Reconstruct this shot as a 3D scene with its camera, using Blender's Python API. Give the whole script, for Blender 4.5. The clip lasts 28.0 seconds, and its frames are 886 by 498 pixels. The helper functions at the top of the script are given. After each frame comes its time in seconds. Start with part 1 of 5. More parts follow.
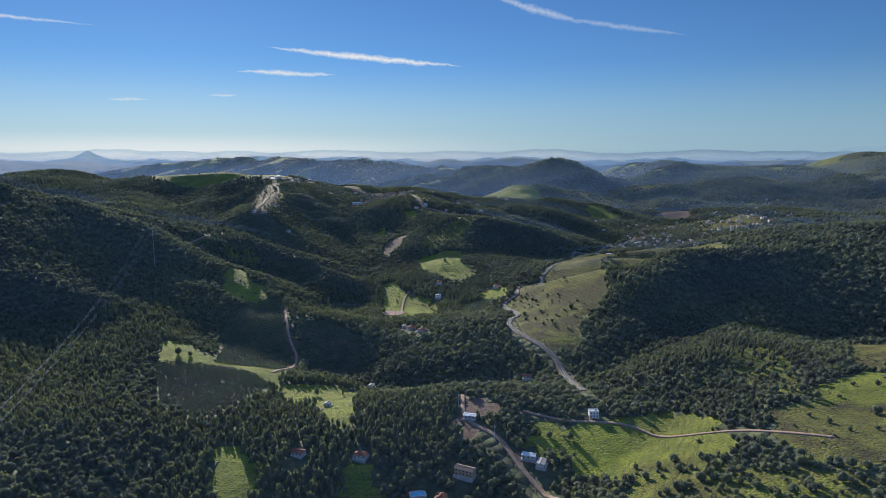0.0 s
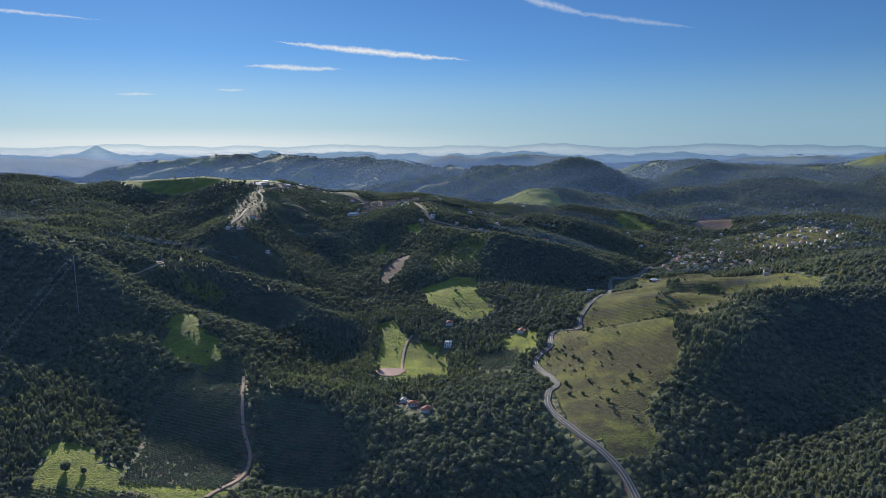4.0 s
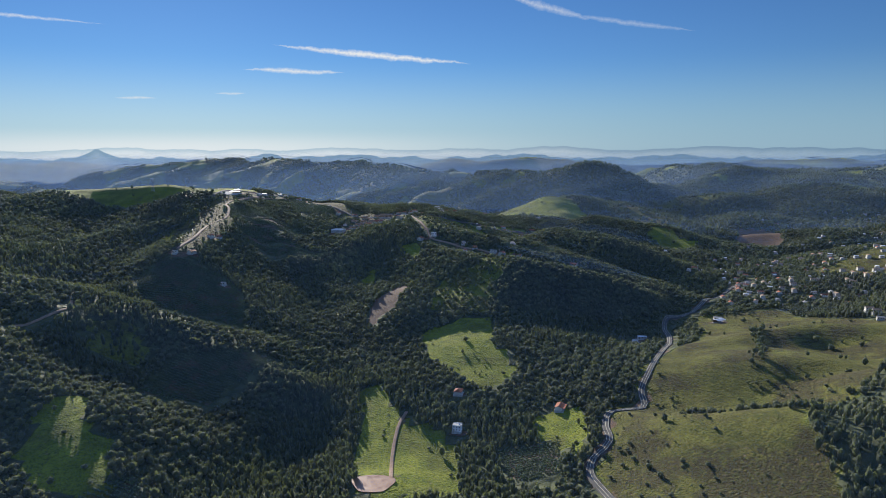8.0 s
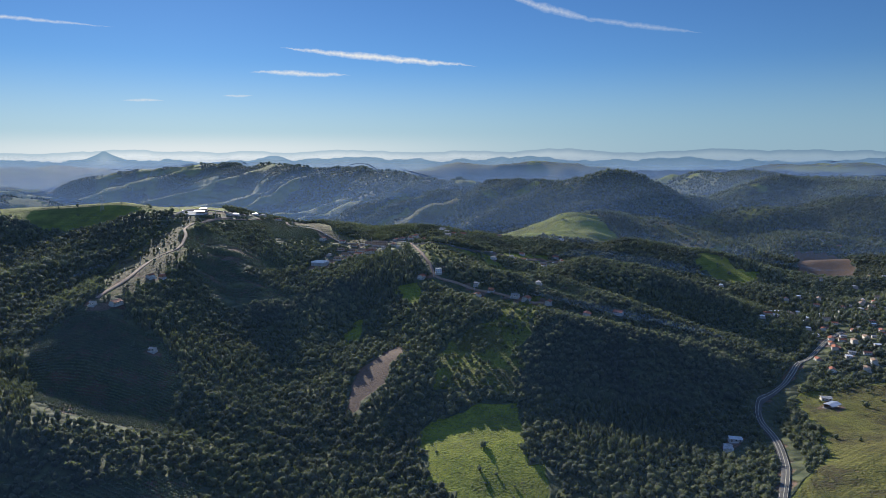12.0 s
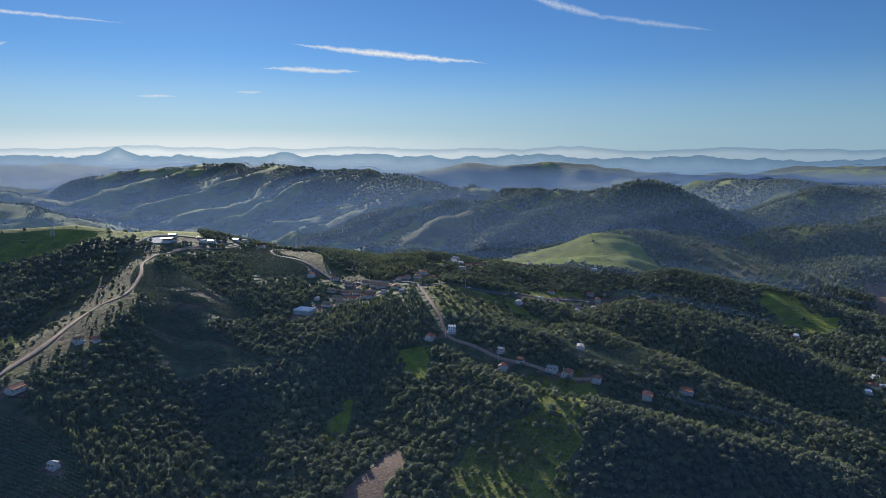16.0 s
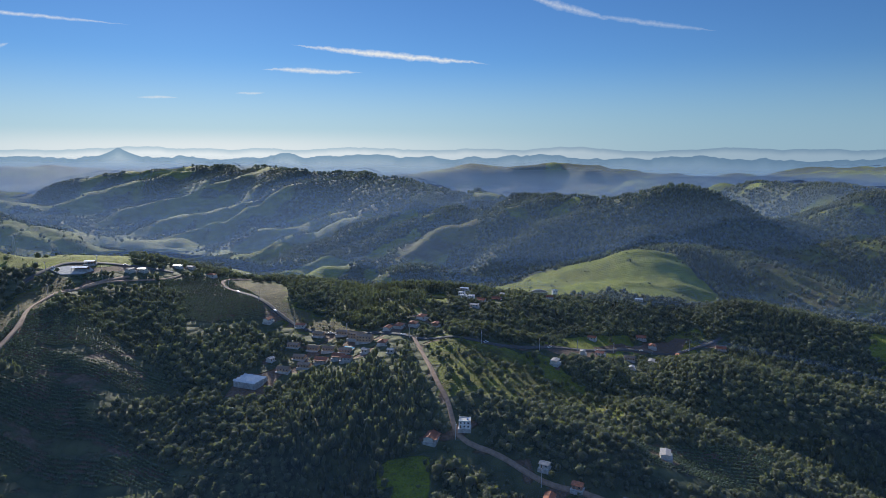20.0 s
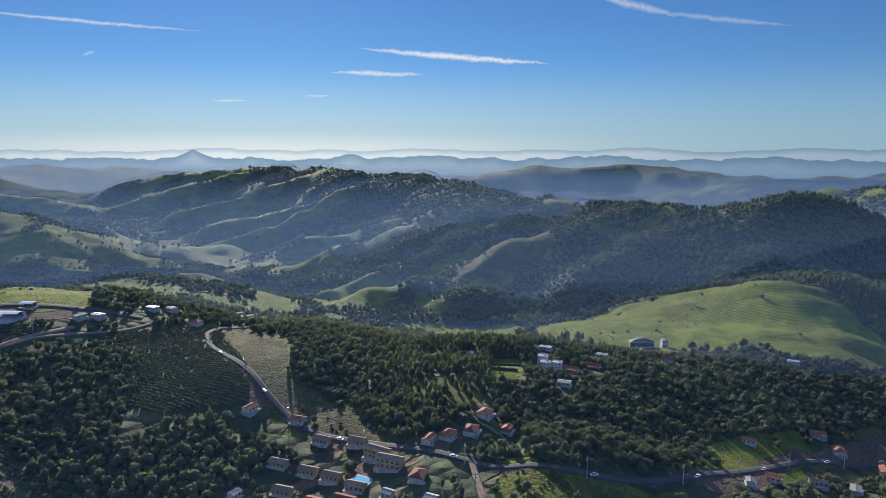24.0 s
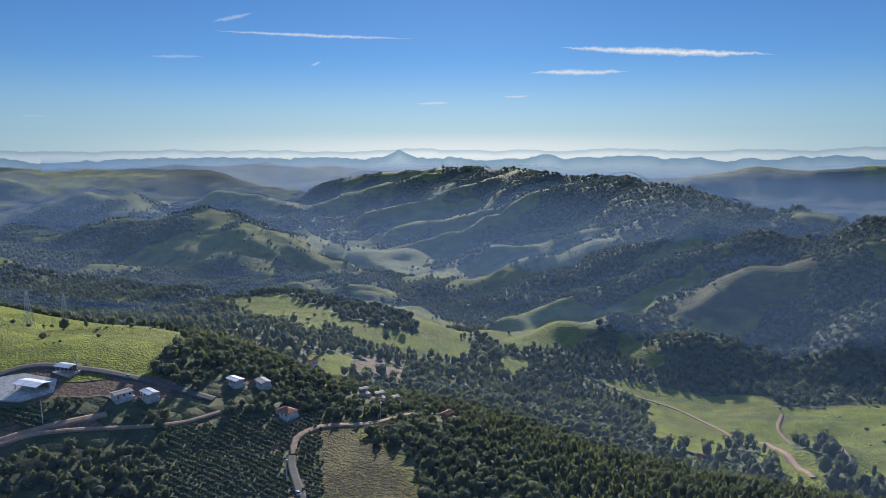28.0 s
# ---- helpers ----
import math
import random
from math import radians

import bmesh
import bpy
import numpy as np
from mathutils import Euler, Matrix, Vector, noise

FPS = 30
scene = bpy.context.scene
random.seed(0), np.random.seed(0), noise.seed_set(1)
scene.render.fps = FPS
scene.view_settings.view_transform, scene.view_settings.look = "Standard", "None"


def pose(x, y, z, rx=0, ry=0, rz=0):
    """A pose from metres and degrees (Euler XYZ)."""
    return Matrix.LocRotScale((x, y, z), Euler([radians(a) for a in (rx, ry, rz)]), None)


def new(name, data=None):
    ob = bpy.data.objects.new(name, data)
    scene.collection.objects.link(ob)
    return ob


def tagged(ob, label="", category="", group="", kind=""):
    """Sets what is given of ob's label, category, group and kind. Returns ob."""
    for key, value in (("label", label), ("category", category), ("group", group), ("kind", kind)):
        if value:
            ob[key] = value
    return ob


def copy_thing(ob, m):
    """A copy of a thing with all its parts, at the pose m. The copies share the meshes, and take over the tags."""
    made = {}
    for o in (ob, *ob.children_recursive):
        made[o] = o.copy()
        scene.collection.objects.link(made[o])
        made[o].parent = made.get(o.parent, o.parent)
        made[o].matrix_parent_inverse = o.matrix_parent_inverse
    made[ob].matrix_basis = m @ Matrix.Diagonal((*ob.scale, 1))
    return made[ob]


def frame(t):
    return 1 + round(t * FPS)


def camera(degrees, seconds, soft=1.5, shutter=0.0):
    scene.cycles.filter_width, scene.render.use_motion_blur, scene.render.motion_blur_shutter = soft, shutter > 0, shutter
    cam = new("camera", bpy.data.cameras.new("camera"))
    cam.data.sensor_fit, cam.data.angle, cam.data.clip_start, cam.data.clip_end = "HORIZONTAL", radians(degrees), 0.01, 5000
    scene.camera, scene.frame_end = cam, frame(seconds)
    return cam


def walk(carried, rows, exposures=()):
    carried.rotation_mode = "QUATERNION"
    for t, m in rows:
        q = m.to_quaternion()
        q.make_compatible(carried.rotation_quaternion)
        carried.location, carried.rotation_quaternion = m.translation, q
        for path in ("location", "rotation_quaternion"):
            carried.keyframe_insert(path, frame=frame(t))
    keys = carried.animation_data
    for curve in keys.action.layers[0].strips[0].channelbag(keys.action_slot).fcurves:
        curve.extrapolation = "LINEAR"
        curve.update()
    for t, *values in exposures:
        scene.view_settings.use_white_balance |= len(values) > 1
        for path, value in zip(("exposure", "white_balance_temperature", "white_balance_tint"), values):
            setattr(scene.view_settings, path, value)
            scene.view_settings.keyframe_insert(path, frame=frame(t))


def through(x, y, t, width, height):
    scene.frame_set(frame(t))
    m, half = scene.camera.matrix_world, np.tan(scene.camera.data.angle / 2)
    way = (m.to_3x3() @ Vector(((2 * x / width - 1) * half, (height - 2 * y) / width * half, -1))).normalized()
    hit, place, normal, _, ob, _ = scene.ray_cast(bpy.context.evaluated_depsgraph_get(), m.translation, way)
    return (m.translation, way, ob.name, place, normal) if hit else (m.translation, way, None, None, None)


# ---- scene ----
cam = camera(69.9, 28.0, soft=0.7)
METRES, EYE, TILT, LEAN, TURN = 1000.0, 150.0, -8.8, 0.0, 0.0
ROWS = [
    (0.0, 0.0, 0.0, 0.0, 0.0, 0.0, 0.0),
    (0.5, -0.0005, 0.0189, 0.0027, 0.05, -0.04, -0.06),
    (1.0, -0.001, 0.0382, 0.0056, 0.14, -0.04, -0.06),
    (1.5, -0.0014, 0.0563, 0.0103, 0.2, -0.12, -0.04),
    (2.0, -0.0017, 0.0732, 0.0152, 0.24, -0.21, -0.0),
    (2.5, -0.0021, 0.0889, 0.0197, 0.28, -0.29, 0.01),
    (3.0, -0.0027, 0.1052, 0.0249, 0.58, -0.35, 0.01),
    (3.5, -0.0031, 0.1209, 0.0292, 0.62, -0.44, -0.01),
    (5.5, -0.0056, 0.1919, 0.0403, 0.66, -0.54, -0.03),
    (6.0, -0.0064, 0.2101, 0.043, 0.66, -0.47, -0.02),
    (6.5, -0.0073, 0.2285, 0.0457, 0.68, -0.38, 0.01),
    (7.0, -0.008, 0.2472, 0.0485, 0.67, -0.32, 0.05),
    (7.5, -0.0084, 0.2661, 0.0513, 0.66, -0.28, 0.06),
    (8.0, -0.0089, 0.2852, 0.0539, 0.65, -0.23, 0.07),
    (8.5, -0.0093, 0.3044, 0.0566, 0.63, -0.2, 0.05),
    (9.0, -0.0099, 0.3233, 0.0594, 0.59, -0.2, 0.04),
    (9.5, -0.0101, 0.3422, 0.0621, 0.59, -0.21, 0.05),
    (10.0, -0.0103, 0.3608, 0.0647, 0.57, -0.22, 0.02),
    (10.5, -0.0104, 0.3789, 0.0675, 0.54, -0.17, 0.0),
    (11.0, -0.0108, 0.3972, 0.0705, 0.53, -0.09, -0.01),
    (11.5, -0.0113, 0.4129, 0.0776, 0.66, -0.06, 0.03),
    (12.0, -0.0118, 0.426, 0.0852, 1.14, -0.03, -0.03),
    (12.5, -0.0121, 0.438, 0.0927, 1.19, -0.02, -0.05),
    (13.0, -0.0126, 0.4496, 0.0998, 1.32, -0.02, -0.11),
    (13.5, -0.0131, 0.4612, 0.1068, 1.88, -0.04, -0.17),
    (15.5, -0.0168, 0.5219, 0.118, 1.97, -0.2, -0.49),
    (16.0, -0.0177, 0.5399, 0.1207, 2.01, -0.28, -0.48),
    (16.5, -0.0188, 0.558, 0.1233, 2.04, -0.32, -0.46),
    (17.0, -0.02, 0.5763, 0.1258, 2.05, -0.31, -0.43),
    (17.5, -0.0209, 0.5944, 0.1285, 2.1, -0.34, -0.38),
    (18.0, -0.0218, 0.6126, 0.1309, 2.11, -0.33, -0.41),
    (18.5, -0.023, 0.6306, 0.1336, 2.12, -0.32, -0.4),
    (19.0, -0.0238, 0.6485, 0.1362, 2.13, -0.3, -0.38),
    (19.5, -0.0246, 0.6666, 0.1389, 2.14, -0.27, -0.41),
    (20.0, -0.0259, 0.6846, 0.1415, 2.11, -0.22, -0.42),
    (20.5, -0.0268, 0.7026, 0.1441, 2.11, -0.17, -0.39),
    (22.5, -0.0313, 0.7735, 0.1545, 3.65, -0.09, -0.54),
    (23.0, -0.0332, 0.7917, 0.157, 5.96, -0.14, -0.95),
    (23.5, -0.0354, 0.8098, 0.1597, 6.83, -0.16, -1.06),
    (24.0, -0.0379, 0.8279, 0.1624, 7.61, -0.2, -1.17),
    (24.5, -0.0407, 0.8457, 0.1653, 8.31, -0.24, -1.28),
    (25.0, -0.0437, 0.8638, 0.1678, 9.84, -0.29, -1.49),
    (25.5, -0.0474, 0.8822, 0.1704, 11.37, -0.36, -1.69),
    (26.0, -0.0516, 0.9005, 0.173, 13.16, -0.44, -1.93),
    (26.5, -0.0564, 0.9188, 0.1754, 15.31, -0.51, -2.27),
    (27.0, -0.062, 0.9366, 0.1781, 18.45, -0.66, -2.7),
    (27.5, -0.0688, 0.9543, 0.1804, 21.72, -0.75, -3.17),
    (28.0, -0.0762, 0.9711, 0.183, 24.84, -0.92, -3.59),
]
walk(cam, [(t, pose(0, 0, EYE, TILT, LEAN, TURN) @ pose(METRES * x, METRES * y, METRES * z, 90 + pitch, roll, yaw)) for t, x, y, z, yaw, pitch, roll in ROWS])

# ---- sky, sun ----
SUN_AZ, SUN_EL = -23.0, 18.0

sun = new("sun", bpy.data.lights.new("sun", "SUN"))
sun.data.energy, sun.data.angle, sun.data.color = 5.6, radians(0.53), (1.0, 0.93, 0.82)
sun.matrix_world = pose(0, 0, 0, 90 - SUN_EL, 0, 180 - SUN_AZ)

world = bpy.data.worlds.new("sky")
scene.world = world
world.use_nodes = True


class Nodes:
    """Short hand for building node trees."""

    def __init__(self, tree):
        self.tree = tree

    def add(self, kind, **props):
        n = self.tree.nodes.new(kind)
        for k, v in props.items():
            setattr(n, k, v)
        return n

    def put(self, value, socket):
        if isinstance(value, bpy.types.NodeSocket):
            self.tree.links.new(value, socket)
        elif value is not None:
            if isinstance(value, tuple) and len(value) == 3 and socket.type == "RGBA":
                value = (*value, 1)
            socket.default_value = value

    def math(self, op, a, b=None, c=None, clamp=False):
        n = self.add("ShaderNodeMath", operation=op, use_clamp=clamp)
        for v, s in zip((a, b, c), n.inputs):
            self.put(v, s)
        return n.outputs[0]

    def mix(self, f, a, b, blend="MIX"):
        n = self.add("ShaderNodeMix", data_type="RGBA", blend_type=blend)
        self.put(f, n.inputs["Factor"]), self.put(a, n.inputs[6]), self.put(b, n.inputs[7])
        return n.outputs[2]

    def noise(self, vector, scale, detail=3.0, rough=0.55):
        n = self.add("ShaderNodeTexNoise")
        self.put(vector, n.inputs["Vector"])
        n.inputs["Scale"].default_value, n.inputs["Detail"].default_value, n.inputs["Roughness"].default_value = scale, detail, rough
        return n.outputs["Fac"]

    def span(self, v, a, b, lo=0.0, hi=1.0):
        n = self.add("ShaderNodeMapRange", interpolation_type="SMOOTHSTEP")
        self.put(v, n.inputs[0])
        for s, x in zip(n.inputs[1:5], (a, b, lo, hi)):
            self.put(x, s)
        return n.outputs[0]

    def bump(self, height, strength, distance, normal=None):
        n = self.add("ShaderNodeBump")
        n.inputs["Strength"].default_value, n.inputs["Distance"].default_value = strength, distance
        self.put(height, n.inputs["Height"]), self.put(normal, n.inputs["Normal"])
        return n.outputs[0]


def build_sky():
    n = Nodes(world.node_tree)
    world.node_tree.nodes.clear()
    sky = n.add("ShaderNodeTexSky", sky_type="NISHITA", sun_disc=False)
    sky.sun_elevation, sky.sun_rotation, sky.altitude = radians(SUN_EL), radians(SUN_AZ), 900
    sky.air_density, sky.dust_density, sky.ozone_density = 1.0, 0.05, 3.0
    way = n.add("ShaderNodeTexCoord").outputs["Generated"]
    split = n.add("ShaderNodeSeparateXYZ")
    n.put(way, split.inputs[0])
    az = n.math("MULTIPLY", n.math("ARCTAN2", split.outputs[0], split.outputs[1]), 57.29578)
    el = n.math("MULTIPLY", n.math("ARCSINE", split.outputs[2]), 57.29578)
    # ice clouds: thin streaks, each with its middle, half length, half thickness and slope in degrees
    rough = n.noise(way, 55, 5, 0.6)
    fine = n.noise(way, 240, 3, 0.6)
    cloud = None
    for a0, e0, half, thick, slope, dense in (
        (-6.6, 7.93, 8.6, 0.34, -0.083, 1.3), (-13.4, 6.52, 4.3, 0.26, -0.012, 1.1), (-25.9, 4.04, 1.6, 0.14, 0.03, 0.9),
        (-18.7, 4.57, 1.3, 0.12, 0.03, 0.8), (-36.0, 9.55, 8.6, 0.17, -0.01, 0.75), (8.2, 11.7, 4.0, 0.40, -0.30, 0.55),
        (15.0, 10.2, 5.5, 0.26, -0.17, 0.35), (-42.7, 10.7, 1.7, 0.2, 0.25, 0.45), (-47.2, 7.47, 2.2, 0.14, 0.05, 0.35),
        (-36.05, 7.27, 0.5, 0.16, 0.41, 0.5), (-57.3, 2.6, 1.0, 0.1, 0.02, 0.3),
    ):
        du = n.math("SUBTRACT", az, a0)
        dv = n.math("SUBTRACT", n.math("SUBTRACT", el, e0), n.math("MULTIPLY", du, slope))
        dv = n.math("ADD", dv, n.math("MULTIPLY", n.math("SUBTRACT", rough, 0.5), thick * 1.6))
        along = n.math("SUBTRACT", 1.0, n.math("POWER", n.math("DIVIDE", du, half), 2.0), clamp=True)
        width = n.math("MULTIPLY", along, thick)
        body = n.math("SUBTRACT", 1.0, n.math("DIVIDE", n.math("ABSOLUTE", dv), n.math("ADD", width, 0.004)), clamp=True)
        body = n.math("MULTIPLY", n.math("MULTIPLY", body, n.math("POWER", along, 0.6)), n.math("ADD", n.math("MULTIPLY", fine, 1.0), 0.25))
        body = n.math("MULTIPLY", body, dense)
        cloud = body if cloud is None else n.math("MAXIMUM", cloud, body)
    blue = n.mix(1.0, sky.outputs[0], n.mix(n.span(el, 14.0, 30.0), (0.277, 0.436, 0.647), (1.9, 1.8, 2.0)), "MULTIPLY")
    colour = n.mix(n.math("MULTIPLY", cloud, 1.1, clamp=True), blue, (5.94, 6.2, 6.47))
    # pale mist near the horizon, brightest under the sun
    glow = n.math("POWER", n.math("MAXIMUM", n.math("COSINE", n.math("MULTIPLY", n.math("ADD", az, 24.0), 0.0174533)), 0.0), 6.0)
    veil = n.span(el, 8.0, -0.4, 0.0, 0.75)
    haze = n.mix(glow, (2.18, 3.43, 4.55), (4.09, 5.15, 5.81))
    colour = n.mix(veil, colour, haze)
    colour = n.mix(n.math("MULTIPLY", n.span(el, 1.8, -0.1, 0.0, 0.75), n.math("POWER", glow, 2.5)), colour, (6.34, 6.6, 6.73))

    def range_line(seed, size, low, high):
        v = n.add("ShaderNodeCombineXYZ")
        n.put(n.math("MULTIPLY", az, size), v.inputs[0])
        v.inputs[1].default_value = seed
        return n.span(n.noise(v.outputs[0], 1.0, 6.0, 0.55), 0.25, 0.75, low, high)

    # farthest ranges, too far off to shift, their haze painted into the sky colour
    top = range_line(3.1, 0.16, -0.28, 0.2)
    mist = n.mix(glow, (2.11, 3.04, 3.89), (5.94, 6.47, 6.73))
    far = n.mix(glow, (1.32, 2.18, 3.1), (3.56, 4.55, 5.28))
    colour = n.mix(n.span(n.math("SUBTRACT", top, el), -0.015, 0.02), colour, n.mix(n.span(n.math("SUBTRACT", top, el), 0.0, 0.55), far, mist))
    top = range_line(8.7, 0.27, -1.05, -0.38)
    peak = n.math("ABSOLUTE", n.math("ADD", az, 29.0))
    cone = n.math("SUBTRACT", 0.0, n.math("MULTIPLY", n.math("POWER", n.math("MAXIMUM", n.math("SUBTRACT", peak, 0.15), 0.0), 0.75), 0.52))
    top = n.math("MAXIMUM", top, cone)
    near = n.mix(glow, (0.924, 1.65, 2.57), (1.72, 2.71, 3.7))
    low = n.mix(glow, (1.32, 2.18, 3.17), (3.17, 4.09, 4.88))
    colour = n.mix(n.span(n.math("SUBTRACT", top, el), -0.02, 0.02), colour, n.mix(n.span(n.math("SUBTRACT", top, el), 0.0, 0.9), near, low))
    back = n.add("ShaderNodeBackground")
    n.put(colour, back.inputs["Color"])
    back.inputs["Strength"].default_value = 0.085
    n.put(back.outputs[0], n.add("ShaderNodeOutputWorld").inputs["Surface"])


build_sky()
scene.view_settings.exposure = 0.6

# ---- materials ----


def material(name):
    m = bpy.data.materials.new(name)
    m.use_nodes = True
    n = Nodes(m.node_tree)
    return m, n, m.node_tree.nodes["Principled BSDF"]


def place(n):
    return n.add("ShaderNodeNewGeometry").outputs["Position"]


def attribute(n, name):
    return n.add("ShaderNodeAttribute", attribute_name=name)


def plain(name, colour, rough=0.7, metal=0.0, vary=0.25, scale=1.5, bump=0.3, spread=0.0):
    """A surface of one colour with stains at two scales, grain and an uneven gloss."""
    m, n, p = material(name)
    at = place(n)
    dark = tuple(c * (1 - vary) for c in colour)
    light = tuple(min(1, c * (1 + vary * 0.6)) for c in colour)
    c = n.mix(n.span(n.noise(at, scale, 4), 0.3, 0.7), dark, light)
    c = n.mix(n.span(n.noise(at, scale * 0.17, 3), 0.52, 0.75, 0.0, 0.35), c, tuple(0.6 * x + 0.02 for x in dark))
    if spread:
        r = n.add("ShaderNodeObjectInfo").outputs["Random"]
        c = n.mix(r, c, tuple(x * (1 - spread) for x in colour))
    n.put(c, p.inputs["Base Color"])
    n.put(n.span(n.noise(at, scale * 2), 0.2, 0.8, max(rough - 0.12, 0.05), min(rough + 0.12, 1)), p.inputs["Roughness"])
    p.inputs["Metallic"].default_value, p.inputs["Specular IOR Level"].default_value = metal, 0.5 if rough < 0.5 else 0.2
    n.put(n.bump(n.noise(at, scale * 6, 3), bump, 0.05), p.inputs["Normal"])
    return m


def leaf_material(name, dark, light, gold, through=0.35):
    """Foliage: colour differs from tree to tree and from clump to clump; light comes through the leaves."""
    m, n, p = material(name)
    at = place(n)
    tint = attribute(n, "tint").outputs["Fac"]
    island = n.add("ShaderNodeNewGeometry").outputs["Random Per Island"]
    c = n.mix(n.span(tint, 0.0, 0.85), dark, light)
    c = n.mix(n.span(tint, 0.86, 1.0), c, gold)
    c = n.mix(n.math("MULTIPLY", island, 0.6), c, tuple(x * 0.5 for x in dark))
    c = n.mix(n.span(n.noise(at, 1.5, 5, 0.7), 0.35, 0.7, 0.0, 0.75), c, tuple(x * 1.5 for x in light))
    c = n.mix(n.span(n.noise(at, 1.1, 4, 0.7), 0.5, 0.68, 0.0, 0.7), c, tuple(x * 0.35 for x in dark))
    # broad dark areas put hillside shade into the leaf colour; then lighter stands
    c = n.mix(n.span(n.noise(at, 0.009, 4, 0.6), 0.5, 0.6, 0.0, 0.5), c, tuple(x * 0.42 for x in dark))
    c = n.mix(n.span(n.noise(at, 0.014, 4, 0.6), 0.55, 0.66, 0.0, 0.35), c, gold)
    n.put(c, p.inputs["Base Color"])
    p.inputs["Roughness"].default_value = 0.8
    p.inputs["Specular IOR Level"].default_value = 0.15
    # bluish sheen lifts the dark canopy in place of haze
    p.inputs["Sheen Weight"].default_value, p.inputs["Sheen Roughness"].default_value = 0.22, 0.6
    n.put((0.7, 0.85, 1.0), p.inputs["Sheen Tint"])
    n.put(n.bump(n.noise(at, 1.7, 5, 0.7), 1.0, 0.9), p.inputs["Normal"])
    t = n.add("ShaderNodeBsdfTranslucent")
    n.put(n.mix(0.6, c, (0.15, 0.19, 0.05)), t.inputs["Color"])
    mixed = n.add("ShaderNodeMixShader")
    mixed.inputs[0].default_value = through
    n.put(p.outputs[0], mixed.inputs[1]), n.put(t.outputs[0], mixed.inputs[2])
    n.put(mixed.outputs[0], n.tree.nodes["Material Output"].inputs["Surface"])
    return m


def ground_material():
    m, n, p = material("ground_cover")
    at = place(n)
    cover = n.add("ShaderNodeSeparateColor")
    n.put(attribute(n, "cover").outputs["Color"], cover.inputs[0])
    edge = n.math("ADD", n.math("MULTIPLY", n.math("SUBTRACT", n.noise(at, 0.11, 4), 0.5), 0.7), 0.5)
    soft = n.noise(at, 0.35, 5)

    def mask(v):
        return n.span(n.math("ADD", n.math("SUBTRACT", v, edge), 0.5), 0.42, 0.58)

    grassy, dry, soil = mask(cover.outputs[0]), cover.outputs[1], mask(cover.outputs[2])
    big, mid, small = n.noise(at, 0.018, 4), n.noise(at, 0.09, 4), n.noise(at, 0.9, 4)
    # woodland seen from afar, with shade between the crowns put into the colour
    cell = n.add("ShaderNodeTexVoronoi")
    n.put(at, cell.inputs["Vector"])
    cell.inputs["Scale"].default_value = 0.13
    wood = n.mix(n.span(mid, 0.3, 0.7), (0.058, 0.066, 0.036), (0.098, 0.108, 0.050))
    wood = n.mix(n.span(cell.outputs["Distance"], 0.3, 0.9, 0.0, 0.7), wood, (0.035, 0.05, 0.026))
    # grass, from lush to parched
    lush = n.mix(n.span(mid, 0.3, 0.7), (0.135, 0.178, 0.016), (0.250, 0.285, 0.030))
    parched = n.mix(n.span(mid, 0.3, 0.7), (0.074, 0.065, 0.022), (0.128, 0.110, 0.036))
    grass = n.mix(n.math("ADD", dry, n.math("MULTIPLY", n.math("SUBTRACT", big, 0.5), 0.8), clamp=True), lush, parched)
    grass = n.mix(n.span(dry, 0.85, 1.0), grass, n.mix(n.span(small, 0.3, 0.7), (0.105, 0.088, 0.044), (0.165, 0.138, 0.07)))
    bracken = n.span(n.noise(at, 0.026, 8, 0.72), 0.46, 0.56, 0.0, 0.95)
    grass = n.mix(n.math("MULTIPLY", bracken, n.math("ADD", n.math("MULTIPLY", dry, 0.9), 0.2), clamp=True), grass, (0.055, 0.043, 0.022))
    tufts = n.noise(at, 0.55, 6, 0.75)
    grass = n.mix(n.span(tufts, 0.5, 0.66, 0.0, 0.7), grass, (0.042, 0.042, 0.014))
    grass = n.mix(n.span(tufts, 0.47, 0.36, 0.0, 0.5), grass, (0.22, 0.215, 0.045))
    grass = n.mix(n.span(small, 0.48, 0.7, 0.0, 0.6), grass, (0.055, 0.085, 0.02))
    grass = n.mix(n.span(soft, 0.62, 0.75, 0.0, 0.5), grass, (0.27, 0.19, 0.11))
    earth = n.mix(n.span(small, 0.3, 0.7), (0.10, 0.066, 0.046), (0.19, 0.13, 0.09))
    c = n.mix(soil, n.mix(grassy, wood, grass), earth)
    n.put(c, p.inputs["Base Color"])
    p.inputs["Roughness"].default_value = 0.9
    p.inputs["Specular IOR Level"].default_value = 0.12
    # cattle terraces across the pastures, canopy lumps in the woods
    z = n.add("ShaderNodeSeparateXYZ")
    n.put(at, z.inputs[0])
    step = n.math("SINE", n.math("MULTIPLY", n.math("ADD", z.outputs[2], n.math("MULTIPLY", soft, 1.3)), 4.2))
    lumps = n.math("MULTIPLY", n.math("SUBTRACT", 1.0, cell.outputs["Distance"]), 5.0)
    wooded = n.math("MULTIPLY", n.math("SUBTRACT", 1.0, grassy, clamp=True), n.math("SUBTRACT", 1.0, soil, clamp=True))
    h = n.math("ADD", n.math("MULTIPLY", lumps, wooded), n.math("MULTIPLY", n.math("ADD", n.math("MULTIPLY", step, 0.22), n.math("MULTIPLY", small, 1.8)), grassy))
    h = n.math("ADD", h, n.math("MULTIPLY", small, 0.8))
    n.put(n.bump(h, 0.9, 0.8), p.inputs["Normal"])
    return m


